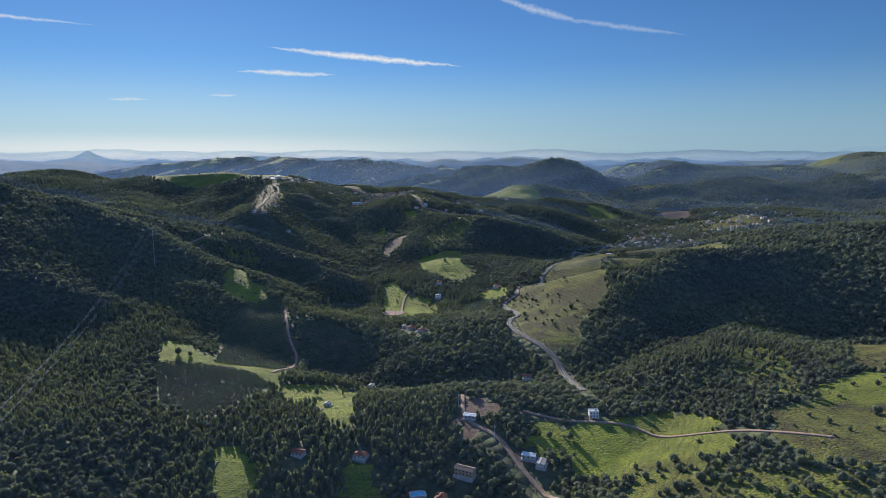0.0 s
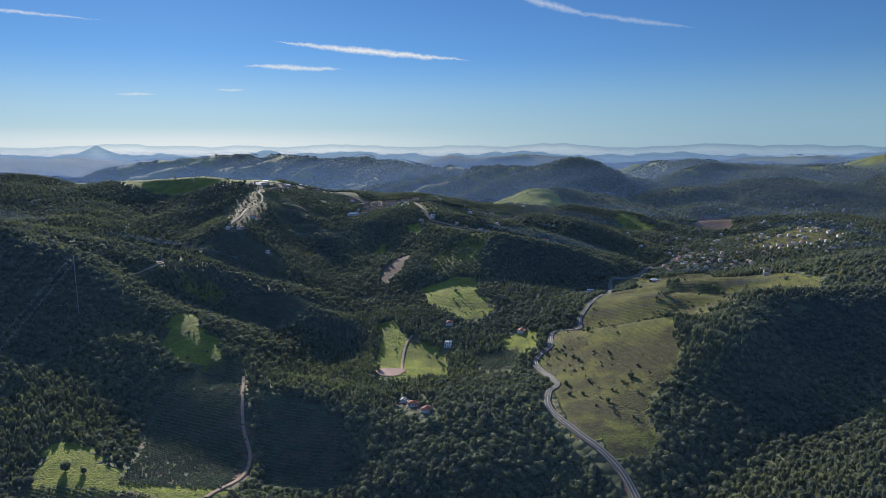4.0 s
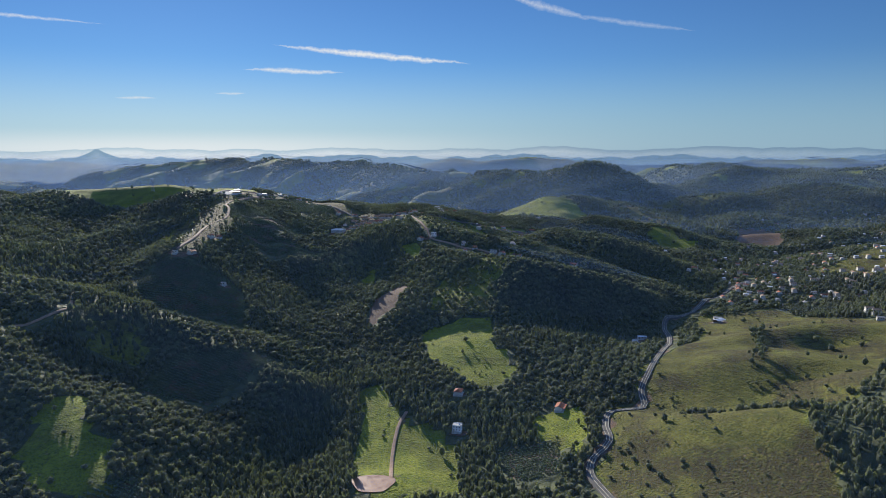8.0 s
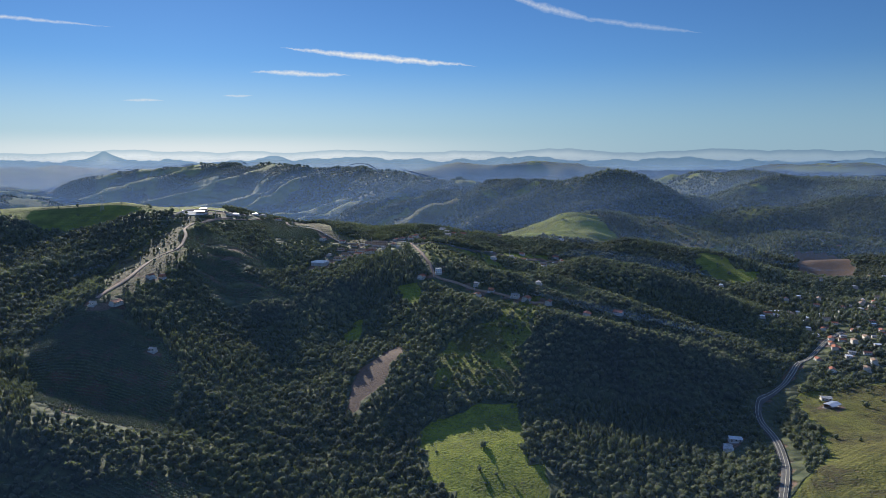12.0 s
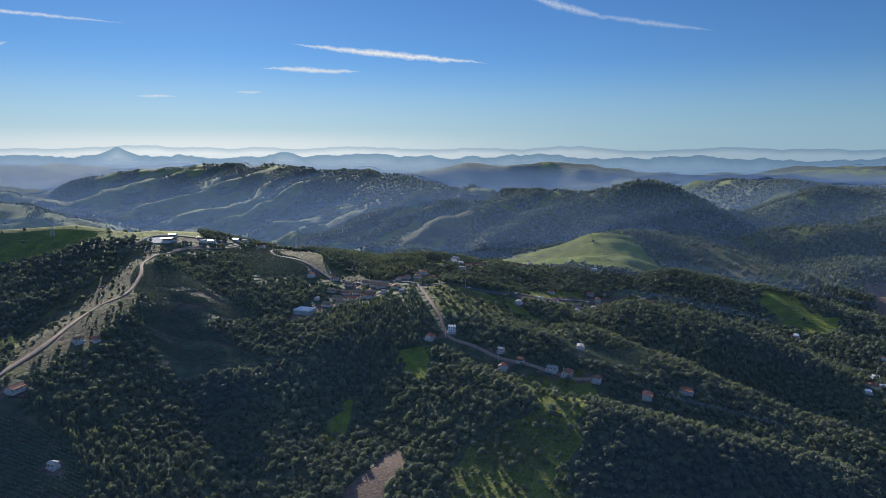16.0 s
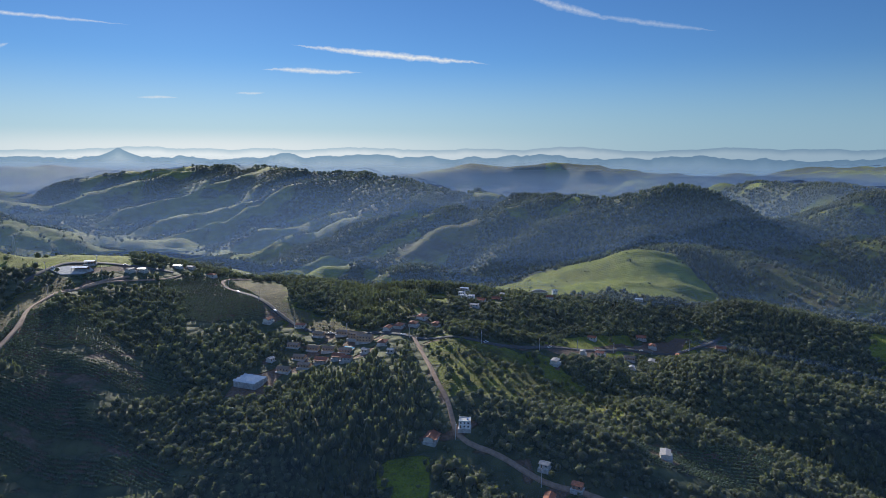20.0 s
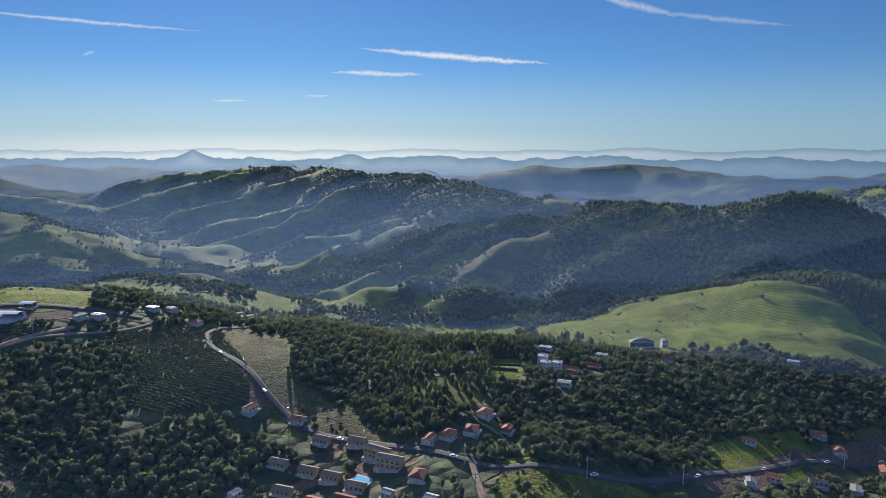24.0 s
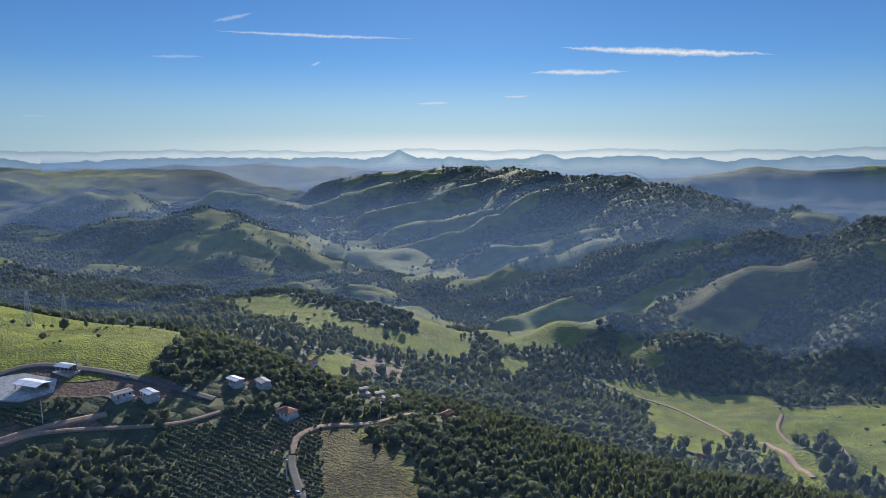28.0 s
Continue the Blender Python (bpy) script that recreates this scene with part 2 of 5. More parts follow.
GROUND = ground_material()
LEAVES = leaf_material("forest_leaves", (0.074, 0.075, 0.046), (0.150, 0.158, 0.062), (0.21, 0.22, 0.07), 0.40)
SHRUB = leaf_material("shrub_leaves", (0.062, 0.085, 0.032), (0.11, 0.15, 0.048), (0.16, 0.19, 0.06), 0.25)
BARK = plain("bark", (0.16, 0.125, 0.095), 0.9, scale=3, bump=0.8)
ASPHALT = plain("asphalt", (0.088, 0.085, 0.08), 0.9, scale=0.6)
DIRT = plain("dirt_road", (0.29, 0.20, 0.14), 0.95, scale=0.5, bump=0.6)
LINE = plain("road_paint", (0.5, 0.47, 0.36), 0.8)
POND = plain("muddy_water", (0.22, 0.088, 0.034), 0.4, vary=0.1, scale=0.2, bump=0.05)
TILE = plain("clay_tiles", (0.42, 0.16, 0.09), 0.85, vary=0.4, scale=1.2, spread=0.5)
FIBRE = plain("fibre_cement_roof", (0.42, 0.41, 0.39), 0.8, vary=0.4, scale=0.8, spread=0.4)
METAL = plain("metal_roof", (0.52, 0.54, 0.56), 0.45, 0.6, vary=0.12, scale=0.5, bump=0.05)
WHITE = plain("white_roof", (0.78, 0.78, 0.77), 0.4, vary=0.15, scale=0.5)
PLASTER = plain("plaster", (0.68, 0.63, 0.55), 0.85, vary=0.25, scale=0.7, spread=0.35)
BRICK = plain("bare_brick_wall", (0.42, 0.23, 0.15), 0.9, vary=0.3, scale=2.0, spread=0.2)
WOOD = plain("painted_wood", (0.22, 0.14, 0.09), 0.7, scale=3)
PANE = plain("window_glass", (0.03, 0.04, 0.05), 0.08, vary=0.1)
STEEL = plain("galvanised_steel", (0.45, 0.46, 0.47), 0.45, 0.8, vary=0.15)
POOL = plain("pool_water", (0.10, 0.45, 0.62), 0.05, vary=0.05, bump=0.02)
CONCRETE = plain("concrete", (0.45, 0.44, 0.41), 0.85, vary=0.3, scale=0.8)
BLUE = plain("blue_paint", (0.12, 0.22, 0.42), 0.5)


def haze_material(thick, low=900.0, high=1000.0, glow=0.0):
    """For sheets that stand in for aerial haze: most of what is behind shows through, the rest scatters sky light and,
    by the share glow, sun from behind. It thins out between two heights.
    """
    m, n, p = material("thin_haze")
    at = place(n)
    where = n.add("ShaderNodeSeparateXYZ")
    n.put(at, where.inputs[0])
    dense = n.math("MULTIPLY", n.span(where.outputs[2], low, high, thick, 0.0), n.span(n.noise(at, 0.004, 3), 0.2, 0.8, 0.8, 1.15))
    lit = n.add("ShaderNodeBsdfDiffuse")
    n.put((0.84, 0.93, 1.0), lit.inputs["Color"])
    # normal turned away from the sun, so no hill shadows show on the sheet
    aim = n.add("ShaderNodeCombineXYZ")
    aim.inputs[1].default_value, aim.inputs[2].default_value = -0.6, 0.8
    n.put(aim.outputs[0], lit.inputs["Normal"])
    beam = n.add("ShaderNodeBsdfTranslucent")
    n.put((0.44, 0.63, 0.98), beam.inputs["Color"])
    both = n.add("ShaderNodeMixShader")
    both.inputs[0].default_value = glow
    n.put(lit.outputs[0], both.inputs[1]), n.put(beam.outputs[0], both.inputs[2])
    mixed = n.add("ShaderNodeMixShader")
    n.put(dense, mixed.inputs[0])
    n.put(n.add("ShaderNodeBsdfTransparent").outputs[0], mixed.inputs[1]), n.put(both.outputs[0], mixed.inputs[2])
    n.tree.nodes.remove(p)
    n.put(mixed.outputs[0], n.tree.nodes["Material Output"].inputs["Surface"])
    return m


HAZE = haze_material(0.036)
OLD_TILE = plain("weathered_tiles", (0.36, 0.25, 0.17), 0.9, vary=0.4, scale=1.2, spread=0.3)
OCHRE = plain("ochre_render", (0.50, 0.33, 0.20), 0.85, vary=0.25, scale=0.7)
METAL_GREY = plain("grey_sheet_roof", (0.34, 0.36, 0.39), 0.45, 0.2, vary=0.12, scale=0.5, bump=0.05)
SHEET = plain("pale_sheet_roof", (0.62, 0.62, 0.60), 0.4, 0.0, vary=0.12, scale=0.5, bump=0.05)
RUBBER = plain("rubber", (0.03, 0.03, 0.03), 0.8)
SILVER = plain("silver_paint", (0.4, 0.41, 0.42), 0.3, 0.4, vary=0.05, bump=0.02)
# ---- the lie of the land ----
HILLS = []
POND_LEVEL = 1.0


def hill(x, y, spread, rise):
    """A rounded rise (or hollow, if negative) centred at x, y."""
    HILLS.append((x, y, spread, rise))


hill(-10, 150, 140, -10)
hill(-100, 285, 90, 0.6)
hill(170, 285, 90, 9.2)
hill(-430, 290, 140, 37)
hill(-55, 375, 90, -18.4)
hill(-190, 375, 90, -26.1)
hill(-280, 420, 90, -10.1)
hill(-460, 420, 90, -17)
hill(305, 465, 90, -22.9)
hill(-145, 465, 90, 41.5)
hill(125, 465, 90, 10.9)
hill(170, 555, 90, 32.2)
hill(-570, 570, 140, 107.1)
hill(-10, 570, 140, -44.6)
hill(480, 570, 140, 45.7)
hill(-280, 645, 90, 24.6)
hill(-145, 690, 90, -14)
hill(-500, 710, 140, 19.9)
hill(-10, 780, 90, 21.2)
hill(-640, 780, 140, -35.9)
hill(-190, 780, 90, 20.2)
hill(550, 780, 140, 9)
hill(1070, 810, 220, 43.3)
hill(170, 825, 90, -13.6)
hill(395, 870, 90, 4.1)
hill(-325, 870, 90, 16.3)
hill(-55, 870, 90, -22)
hill(-505, 915, 90, -8.5)
hill(-470, 920, 220, 27.9)
hill(690, 920, 140, -12.6)
hill(35, 960, 90, 39.3)
hill(-710, 990, 140, 46.5)
hill(170, 1005, 90, -7.4)
hill(-100, 1005, 90, 13)
hill(35, 1095, 90, -12.7)
hill(-280, 1095, 90, 13.7)
hill(-640, 1130, 140, 32)
hill(-145, 1140, 90, 35.4)
hill(-910, 1140, 220, 32.7)
hill(-370, 1185, 90, 32.3)
hill(-10, 1230, 90, 16.9)
hill(520, 1250, 220, -20.1)
hill(900, 1270, 140, -26.3)
hill(305, 1275, 90, -22)
hill(125, 1320, 90, 10.3)
hill(-640, 1340, 140, -10)
hill(-10, 1365, 90, -28.2)
hill(-190, 1410, 90, -18.7)
hill(170, 1410, 90, 23.8)
hill(440, 1410, 90, -7.2)
hill(-430, 1480, 140, 28.3)
hill(970, 1480, 140, -12.2)
hill(-780, 1480, 140, -26.7)
hill(-100, 1500, 90, -16.3)
hill(125, 1545, 90, -45.3)
hill(260, 1590, 90, -14.6)
hill(-290, 1620, 140, -41.5)
hill(530, 1635, 90, 29.6)
hill(440, 1635, 90, -23.9)
hill(170, 1680, 90, 80.8)
hill(1290, 1690, 220, 65.4)
hill(-1020, 1690, 220, -7.5)
hill(-1350, 1690, 220, -21.4)
hill(1400, 1690, 220, 43)
hill(485, 1770, 90, -43.3)
hill(-190, 1770, 90, -27.1)
hill(-470, 1800, 220, -54.8)
hill(-10, 1815, 90, 34.6)
hill(170, 1815, 90, -25)
hill(690, 1830, 140, 31.5)
hill(350, 1860, 90, 35.3)
hill(-100, 1860, 90, 25)
hill(-235, 1905, 90, -33.5)
hill(-800, 1910, 220, -38.5)
hill(-1900, 1970, 520, -60.5)
hill(-370, 1995, 90, -34.9)
hill(350, 1995, 90, -23.1)
hill(215, 1995, 90, 15.9)
hill(-1570, 2020, 220, 30.7)
hill(-1045, 2130, 90, 20.5)
hill(500, 2150, 800, 74)
hill(-80, 2180, 140, 15.5)
hill(-1270, 2220, 90, 25.3)
hill(410, 2240, 220, 7.6)
hill(-710, 2250, 140, -29.7)
hill(-500, 2250, 140, -50.6)
hill(-920, 2250, 140, -23.1)
hill(-290, 2250, 140, 15.7)
hill(-1270, 2320, 140, 29.9)
hill(-710, 2390, 140, -25.1)
hill(-360, 2460, 220, 78.3)
hill(-780, 2530, 140, -13.2)
hill(-1680, 2570, 220, -4.3)
hill(-30, 2700, 340, -36)
hill(-710, 2740, 140, 51.8)
hill(-1020, 2790, 220, -26.3)
hill(-1390, 2870, 340, -42.3)
hill(-800, 2900, 220, 32)
hill(-880, 3210, 340, 59.6)
hill(-1240, 3230, 220, 81.8)


def lattice(ix, iy, salt):
    n = (ix.astype(np.int64) * 374761393 + iy.astype(np.int64) * 668265263 + salt * 362437) & 0x7FFFFFFF
    n = ((n ^ (n >> 13)) * 1274126177) & 0x7FFFFFFF
    return ((n ^ (n >> 16)) & 0xFFFF) / 65535.0


def grain(x, y, size, salt=0):
    """Smooth noise from 0 to 1 with features about size metres wide."""
    x, y = np.asarray(x, float) / size, np.asarray(y, float) / size
    ix, iy = np.floor(x), np.floor(y)
    fx, fy = x - ix, y - iy
    fx, fy = fx * fx * (3 - 2 * fx), fy * fy * (3 - 2 * fy)
    a, b = lattice(ix, iy, salt), lattice(ix + 1, iy, salt)
    c, d = lattice(ix, iy + 1, salt), lattice(ix + 1, iy + 1, salt)
    return (a * (1 - fx) + b * fx) * (1 - fy) + (c * (1 - fx) + d * fx) * fy


def ease(v, a, b):
    t = np.clip((np.asarray(v, float) - a) / (b - a), 0, 1)
    return t * t * (3 - 2 * t)


def near_line(x, y, line):
    """Distance from a line of (x, y, z) points, and the line's height at the nearest place."""
    best = np.full(x.shape, 1e12)
    high = np.zeros(x.shape)
    for (ax, ay, az), (bx, by, bz) in zip(line, line[1:]):
        ux, uy = bx - ax, by - ay
        s = np.clip(((x - ax) * ux + (y - ay) * uy) / (ux * ux + uy * uy), 0, 1)
        d = (x - ax - s * ux) ** 2 + (y - ay - s * uy) ** 2
        closer = d < best
        best, high = np.where(closer, d, best), np.where(closer, az + s * (bz - az), high)
    return np.sqrt(best), high


def blend_max(a, b, soft):
    h = np.clip(0.5 + 0.5 * (a - b) / soft, 0, 1)
    return b + (a - b) * h + soft * h * (1 - h) * 0.5


def crest(z, x, y, line, fall, soft=7.0, round_off=9.0, reach=260.0):
    """Raise the ground to a crest line whose flanks fall away evenly."""
    xs, ys = [p[0] for p in line], [p[1] for p in line]
    m = (x > min(xs) - reach) & (x < max(xs) + reach) & (y > min(ys) - reach) & (y < max(ys) + reach)
    d, high = near_line(x[m], y[m], line)
    flank = high - fall * (np.sqrt(d * d + round_off ** 2) - round_off)
    z[m] = blend_max(z[m], flank, soft)
    return z


def vale(z, x, y, line, rise, soft=7.0, round_off=9.0, reach=200.0):
    """Cut a valley along a line."""
    xs, ys = [p[0] for p in line], [p[1] for p in line]
    m = (x > min(xs) - reach) & (x < max(xs) + reach) & (y > min(ys) - reach) & (y < max(ys) + reach)
    d, high = near_line(x[m], y[m], line)
    z[m] = -blend_max(-z[m], -(high + rise * (np.sqrt(d * d + round_off ** 2) - round_off)), soft)
    return z


# the long ridge behind the village hill: its crest, and the spurs that run down from it into the valley
LONG_RIDGE = [(560, 1640, 70), (420, 1668, 92), (330, 1695, 118), (254, 1692, 121), (190, 1725, 112), (129, 1778, 107), (60, 1880, 100), (-20, 2000, 104), (-90, 2090, 100),
              (-151, 2179, 104), (-250, 2360, 104), (-360, 2560, 112), (-467, 2767, 112), (-620, 2900, 108), (-800, 3040, 110), (-980, 3200, 106),
              (-1153, 3352, 116), (-1400, 3450, 92), (-1800, 3560, 50)]
SPURS = [
    [(254, 1692, 121), (205, 1630, 78), (150, 1585, 46), (90, 1550, 22)],
    [(190, 1725, 112), (120, 1665, 84), (40, 1605, 52), (-40, 1560, 30), (-110, 1520, 18)],
    [(129, 1778, 107), (50, 1735, 84), (-19, 1697, 64), (-70, 1660, 44), (-150, 1600, 26), (-258, 1524, 6)],
    [(50, 1735, 84), (-10, 1745, 60), (-70, 1715, 38), (-120, 1690, 18)],
    [(60, 1880, 100), (-40, 1835, 76), (-124, 1790, 50), (-220, 1700, 26), (-323, 1612, -4)],
    [(-20, 2000, 104), (-120, 1930, 66), (-240, 1850, 30), (-370, 1740, -6)],
    [(-151, 2179, 104), (-227, 1990, 46), (-330, 1930, 22), (-430, 1860, -10)],
    [(-151, 2179, 104), (-290, 2110, 54), (-420, 2040, 12), (-576, 1985, -30)],
    [(-250, 2360, 104), (-330, 2270, 62), (-430, 2230, 22)],
    [(-360, 2560, 112), (-520, 2390, 56), (-680, 2260, 4), (-790, 2190, -36)],
    [(-467, 2767, 112), (-620, 2560, 62), (-770, 2390, 14), (-914, 2295, -40)],
    [(-620, 2900, 108), (-690, 2760, 70), (-720, 2640, 30)],
    [(-800, 3040, 110), (-920, 2860, 62), (-1040, 2690, 12), (-1150, 2560, -42)],
    [(-1153, 3352, 116), (-1330, 3140, 58), (-1480, 2980, 6), (-1600, 2860, -44)],
]
KNOLLS = [  # low rises in and across the misty valley
    [(-1400, 1980, 30), (-1220, 2010, 44), (-1060, 2005, 58), (-960, 1960, 40), (-860, 1960, 20), (-740, 1930, -6), (-660, 1905, -28)],
    [(-1060, 2005, 58), (-1010, 1900, 26), (-960, 1800, -6)],
    [(-960, 1960, 40), (-850, 1850, 12), (-790, 1790, -10)],
    [(-800, 2110, -8), (-700, 2080, -14), (-620, 2010, -30)],
    [(-470, 2060, -8), (-560, 1930, -24)],
    [(-620, 1690, 6), (-520, 1650, 14), (-430, 1600, 12), (-350, 1560, 6)],
    [(-420, 1520, 16), (-330, 1500, 20), (-240, 1480, 20)],
    [(-1900, 2900, 30), (-1650, 2800, 10), (-1500, 2700, -30)],
    [(-2100, 2450, 40), (-1800, 2400, 26), (-1550, 2350, -20)],
]
HOME_SPURS = [
    [(-60, 985, 70), (-40, 935, 64), (-14, 900, 60), (20, 868, 60), (56, 845, 60), (100, 834, 53), (142, 838, 42), (190, 865, 18)],
    [(20, 868, 56), (8, 815, 38), (0, 770, 24), (18, 715, 15)],
    [(-279, 1072, 95), (-264, 1014, 91), (-254, 975, 88), (-258, 915, 82), (-249, 841, 73), (-238, 805, 62)],
    [(-268, 1055, 94), (-225, 1005, 84), (-190, 960, 70), (-165, 925, 56)],
    [(-279, 1072, 94), (-330, 1010, 78), (-390, 930, 66)],
    [(-300, 1125, 102), (-340, 1130, 107), (-390, 1140, 111), (-450, 1130, 107), (-520, 1120, 105)],
    [(-400, 660, 98), (-300, 622, 74), (-202, 573, 41), (-150, 532, 27), (-125, 516, 18), (-61, 511, 8)],
    [(-310, 690, 68), (-250, 678, 58), (-204, 705, 46), (-164, 692, 35), (-123, 672, 21), (-95, 676, 10)],
    [(75, 590, 16), (102, 583, 30), (142, 556, 45), (165, 532, 48)],
    [(108, 662, 22), (148, 683, 33), (193, 701, 35), (240, 712, 41), (290, 700, 46)],
    [(170, 522, 48), (215, 582, 54), (326, 578, 62)],
]
EAST_SPURS = [
    [(480, 1640, 72), (560, 1690, 96), (654, 1752, 114), (740, 1790, 106), (860, 1820, 80)],
    [(654, 1752, 114), (610, 1640, 80), (570, 1520, 46)],
    [(560, 1690, 96), (500, 1580, 62), (450, 1480, 44)],
    [(740, 1790, 106), (760, 1650, 70), (740, 1540, 44)],
    [(120, 1060, 62), (180, 1020, 54), (240, 960, 34)],
    [(200, 1210, 58), (280, 1150, 50), (350, 1080, 34)],
    [(60, 985, 62), (120, 935, 48), (180, 905, 30)],
    [(300, 1390, 60), (350, 1310, 48), (390, 1240, 34)],
]
HOME_VALES = [
    [(300, 1000, 20), (230, 1060, 28), (170, 1100, 40)],
    [(420, 1160, 18), (330, 1230, 28), (260, 1260, 38)],
    [(230, 900, 12), (150, 960, 26), (90, 1010, 42)],
    [(-62, 640, 2), (-92, 740, 12), (-118, 820, 21), (-140, 880, 33), (-150, 940, 52)],
    [(-300, 800, 44), (-312, 880, 50), (-322, 960, 60)],
    [(-205, 1050, 78), (-215, 1010, 68), (-190, 925, 46), (-150, 870, 32)],
    [(120, 745, 16), (90, 800, 24), (96, 760, 16)],
    [(-50, 600, -3), (-100, 612, 4), (-150, 630, 16), (-230, 640, 38)],
    [(-60, 430, -8), (-120, 440, 0), (-170, 460, 11), (-240, 505, 28)],
    [(-90, 740, 10), (-150, 745, 24), (-205, 760, 36), (-280, 765, 52)],
    [(84, 628, 15), (125, 612, 22), (165, 602, 29), (215, 615, 36)],
    [(100, 400, 6), (165, 440, 16), (235, 490, 28), (300, 520, 40)],
]


def back_of_spur(x, y):
    """1 on the backs of the long ridge's spurs, 0 away from them."""
    out = np.zeros(x.shape)
    for line in SPURS[6:] + KNOLLS:
        xs, ys = [p[0] for p in line], [p[1] for p in line]
        m = (x > min(xs) - 120) & (x < max(xs) + 120) & (y > min(ys) - 120) & (y < max(ys) + 120)
        d, high = near_line(x[m], y[m], line)
        out[m] = np.maximum(out[m], (1 - ease(d, 10, 52)) * (1 - ease(high, 44, 72)))
    return out


def far_country(x, y):
    """The misty valley, the knolls in it and the long ridge beyond."""
    z = np.interp(y, [1400, 1470, 1530, 1680, 2000, 2400, 4000], [16, 12, 0, -10, -37, -50, -52])
    z = z + 26 * ease(x, -60, 120) * (1 - ease(y, 1560, 1640)) + 12 * (grain(x, y, 210, 16) - 0.5)
    wide = 60 + 70 * ease(y, 1700, 2300)
    wx, wy = x + wide * (grain(x, y, 170, 3) - 0.5) + 24 * (grain(x, y, 60, 5) - 0.5), y + wide * (grain(x, y, 170, 4) - 0.5) + 24 * (grain(x, y, 60, 6) - 0.5)
    z = crest(z, wx, wy, LONG_RIDGE, 0.50, 22, 26, 420)
    for line in SPURS:
        z = crest(z, wx, wy, line, 0.52, 8, 16)
    for line in KNOLLS:
        z = crest(z, wx, wy, line, 0.34, 12, 22)
    # lesser ribs and hollows on the flanks
    return z + 22 * np.abs(2 * grain(wx, wy, 120, 19) - 1) + 10 * np.abs(2 * grain(wx, wy, 58, 17) - 1) + 4 * np.abs(2 * grain(x, y, 31, 18) - 1) - 16


def gullies(x, y):
    wx, wy = x + 55 * (grain(x, y, 150, 11) - 0.5), y + 55 * (grain(x, y, 150, 12) - 0.5)
    deep = np.abs(2 * grain(wx, wy, 165, 13) - 1) * 1.5 - 0.65
    fine = np.abs(2 * grain(wx, wy, 74, 14) - 1) - 0.45
    return (16 * deep + 6.0 * fine) * (1 - 0.6 * ease(y, 1500, 1750) * ease(-x, -350, -150))


def land(x, y):
    """Height of the ground at x, y (numbers or arrays)."""
    x, y = np.asarray(x, float), np.asarray(y, float)
    z = np.full(np.broadcast(x, y).shape, 20.0)
    x, y = np.broadcast_to(x, z.shape), np.broadcast_to(y, z.shape)
    for hx, hy, s, h in HILLS:
        z = z + h * np.exp(-((x - hx) ** 2 + (y - hy) ** 2) / (2 * s * s))
    # rolling country farther out, up to the rim of what is seen
    far = np.maximum(ease(np.hypot(x, y - 900), 2300, 3200), ease(-x, 1300, 2100) * ease(y, 900, 1700))
    roll = 1 - np.abs(2 * grain(x, y, 800, 7) - 1)
    z = z + far * ease(np.hypot(x + 800, (y - 3000) * 0.8), 600, 1200) * (roll * 95 + 30 * grain(x, y, 330, 8) - 62)
    rim = ease(np.hypot(x, y - 500), 3200, 4300)
    z = z + rim * (40 * grain(x, y, 480, 9) + 16 * grain(x, y, 170, 10) - 22)
    # gullies and shoulders
    z = z + gullies(x, y)
    flat = x.ravel(), y.ravel()
    z, shape = z.ravel().copy(), z.shape
    for line in HOME_VALES:
        z = vale(z, *flat, line, 0.34)
    for line in HOME_SPURS:
        z = crest(z, *flat, line, 0.50)
    z = z.reshape(shape)
    beyond = ease(y - 0.16 * np.clip(x, 0, 400), 1450, 1545) * ease(-x, -700, -430) * (1 - ease(np.hypot(x, y - 900), 3300, 3900))
    if np.any(beyond > 0):
        z = np.where(beyond > 0, z * (1 - beyond) + beyond * far_country(*flat).reshape(shape), z)
    for line in EAST_SPURS:
        z = crest(z.ravel().copy(), *flat, line, 0.42, 10, 16).reshape(shape)
    hillside = ease(y, 1235, 1290) * ease(-y, -1510, -1450) * ease(x, -90, -30) * ease(-x, -270, -200)
    z = z + hillside * (11 * np.abs(2 * grain(x + 0.3 * y, y, 72, 23) - 1) + 4 * np.abs(2 * grain(x, y, 30, 24) - 1) - 6)
    # the farm pond's level bank
    bank = 1 - ease(np.hypot(x + 46, y - 572), 10, 20)
    z = z * (1 - bank) + bank * POND_LEVEL
    # small swells
    near = ease(np.hypot(x, y - 700), 150, 500)
    return z + (1 - bank) * ((grain(x, y, 95, 1) - 0.5) * (4 + 3 * near) + (grain(x, y, 38, 2) - 0.5) * 2.2)


# ---- what covers the land ----
PATCHES, ROADS, SITES = [], [], []


def patch(kind, outline):
    """An open piece of land: green, dry or scrub pasture, bare soil, or a crop."""
    PATCHES.append((kind, np.array(outline, float)))


patch("dry", [(64, 580), (86, 607), (115, 588), (146, 551), (141, 525), (117, 499), (102, 471), (99, 445), (82, 440), (61, 469)])
patch("dry", [(135, 658), (205, 822), (274, 831), (301, 673), (295, 634), (235, 626), (163, 571), (131, 565), (102, 641)])
patch("dry", [(80, 630), (117, 626), (129, 603), (134, 588), (146, 555), (141, 534), (130, 517), (102, 521), (64, 540), (61, 568), (73, 590)])
patch("dry", [(108, 668), (157, 705), (208, 741), (280, 700), (250, 655), (172, 614), (125, 607), (105, 638)])
patch("green", [(41, 309), (62, 303), (95, 311), (125, 321), (135, 296), (132, 276), (117, 272), (100, 266), (81, 268), (61, 285), (64, 299), (44, 301)])
patch("dry", [(153, 282), (172, 283), (203, 276), (174, 235), (157, 238), (147, 252)])
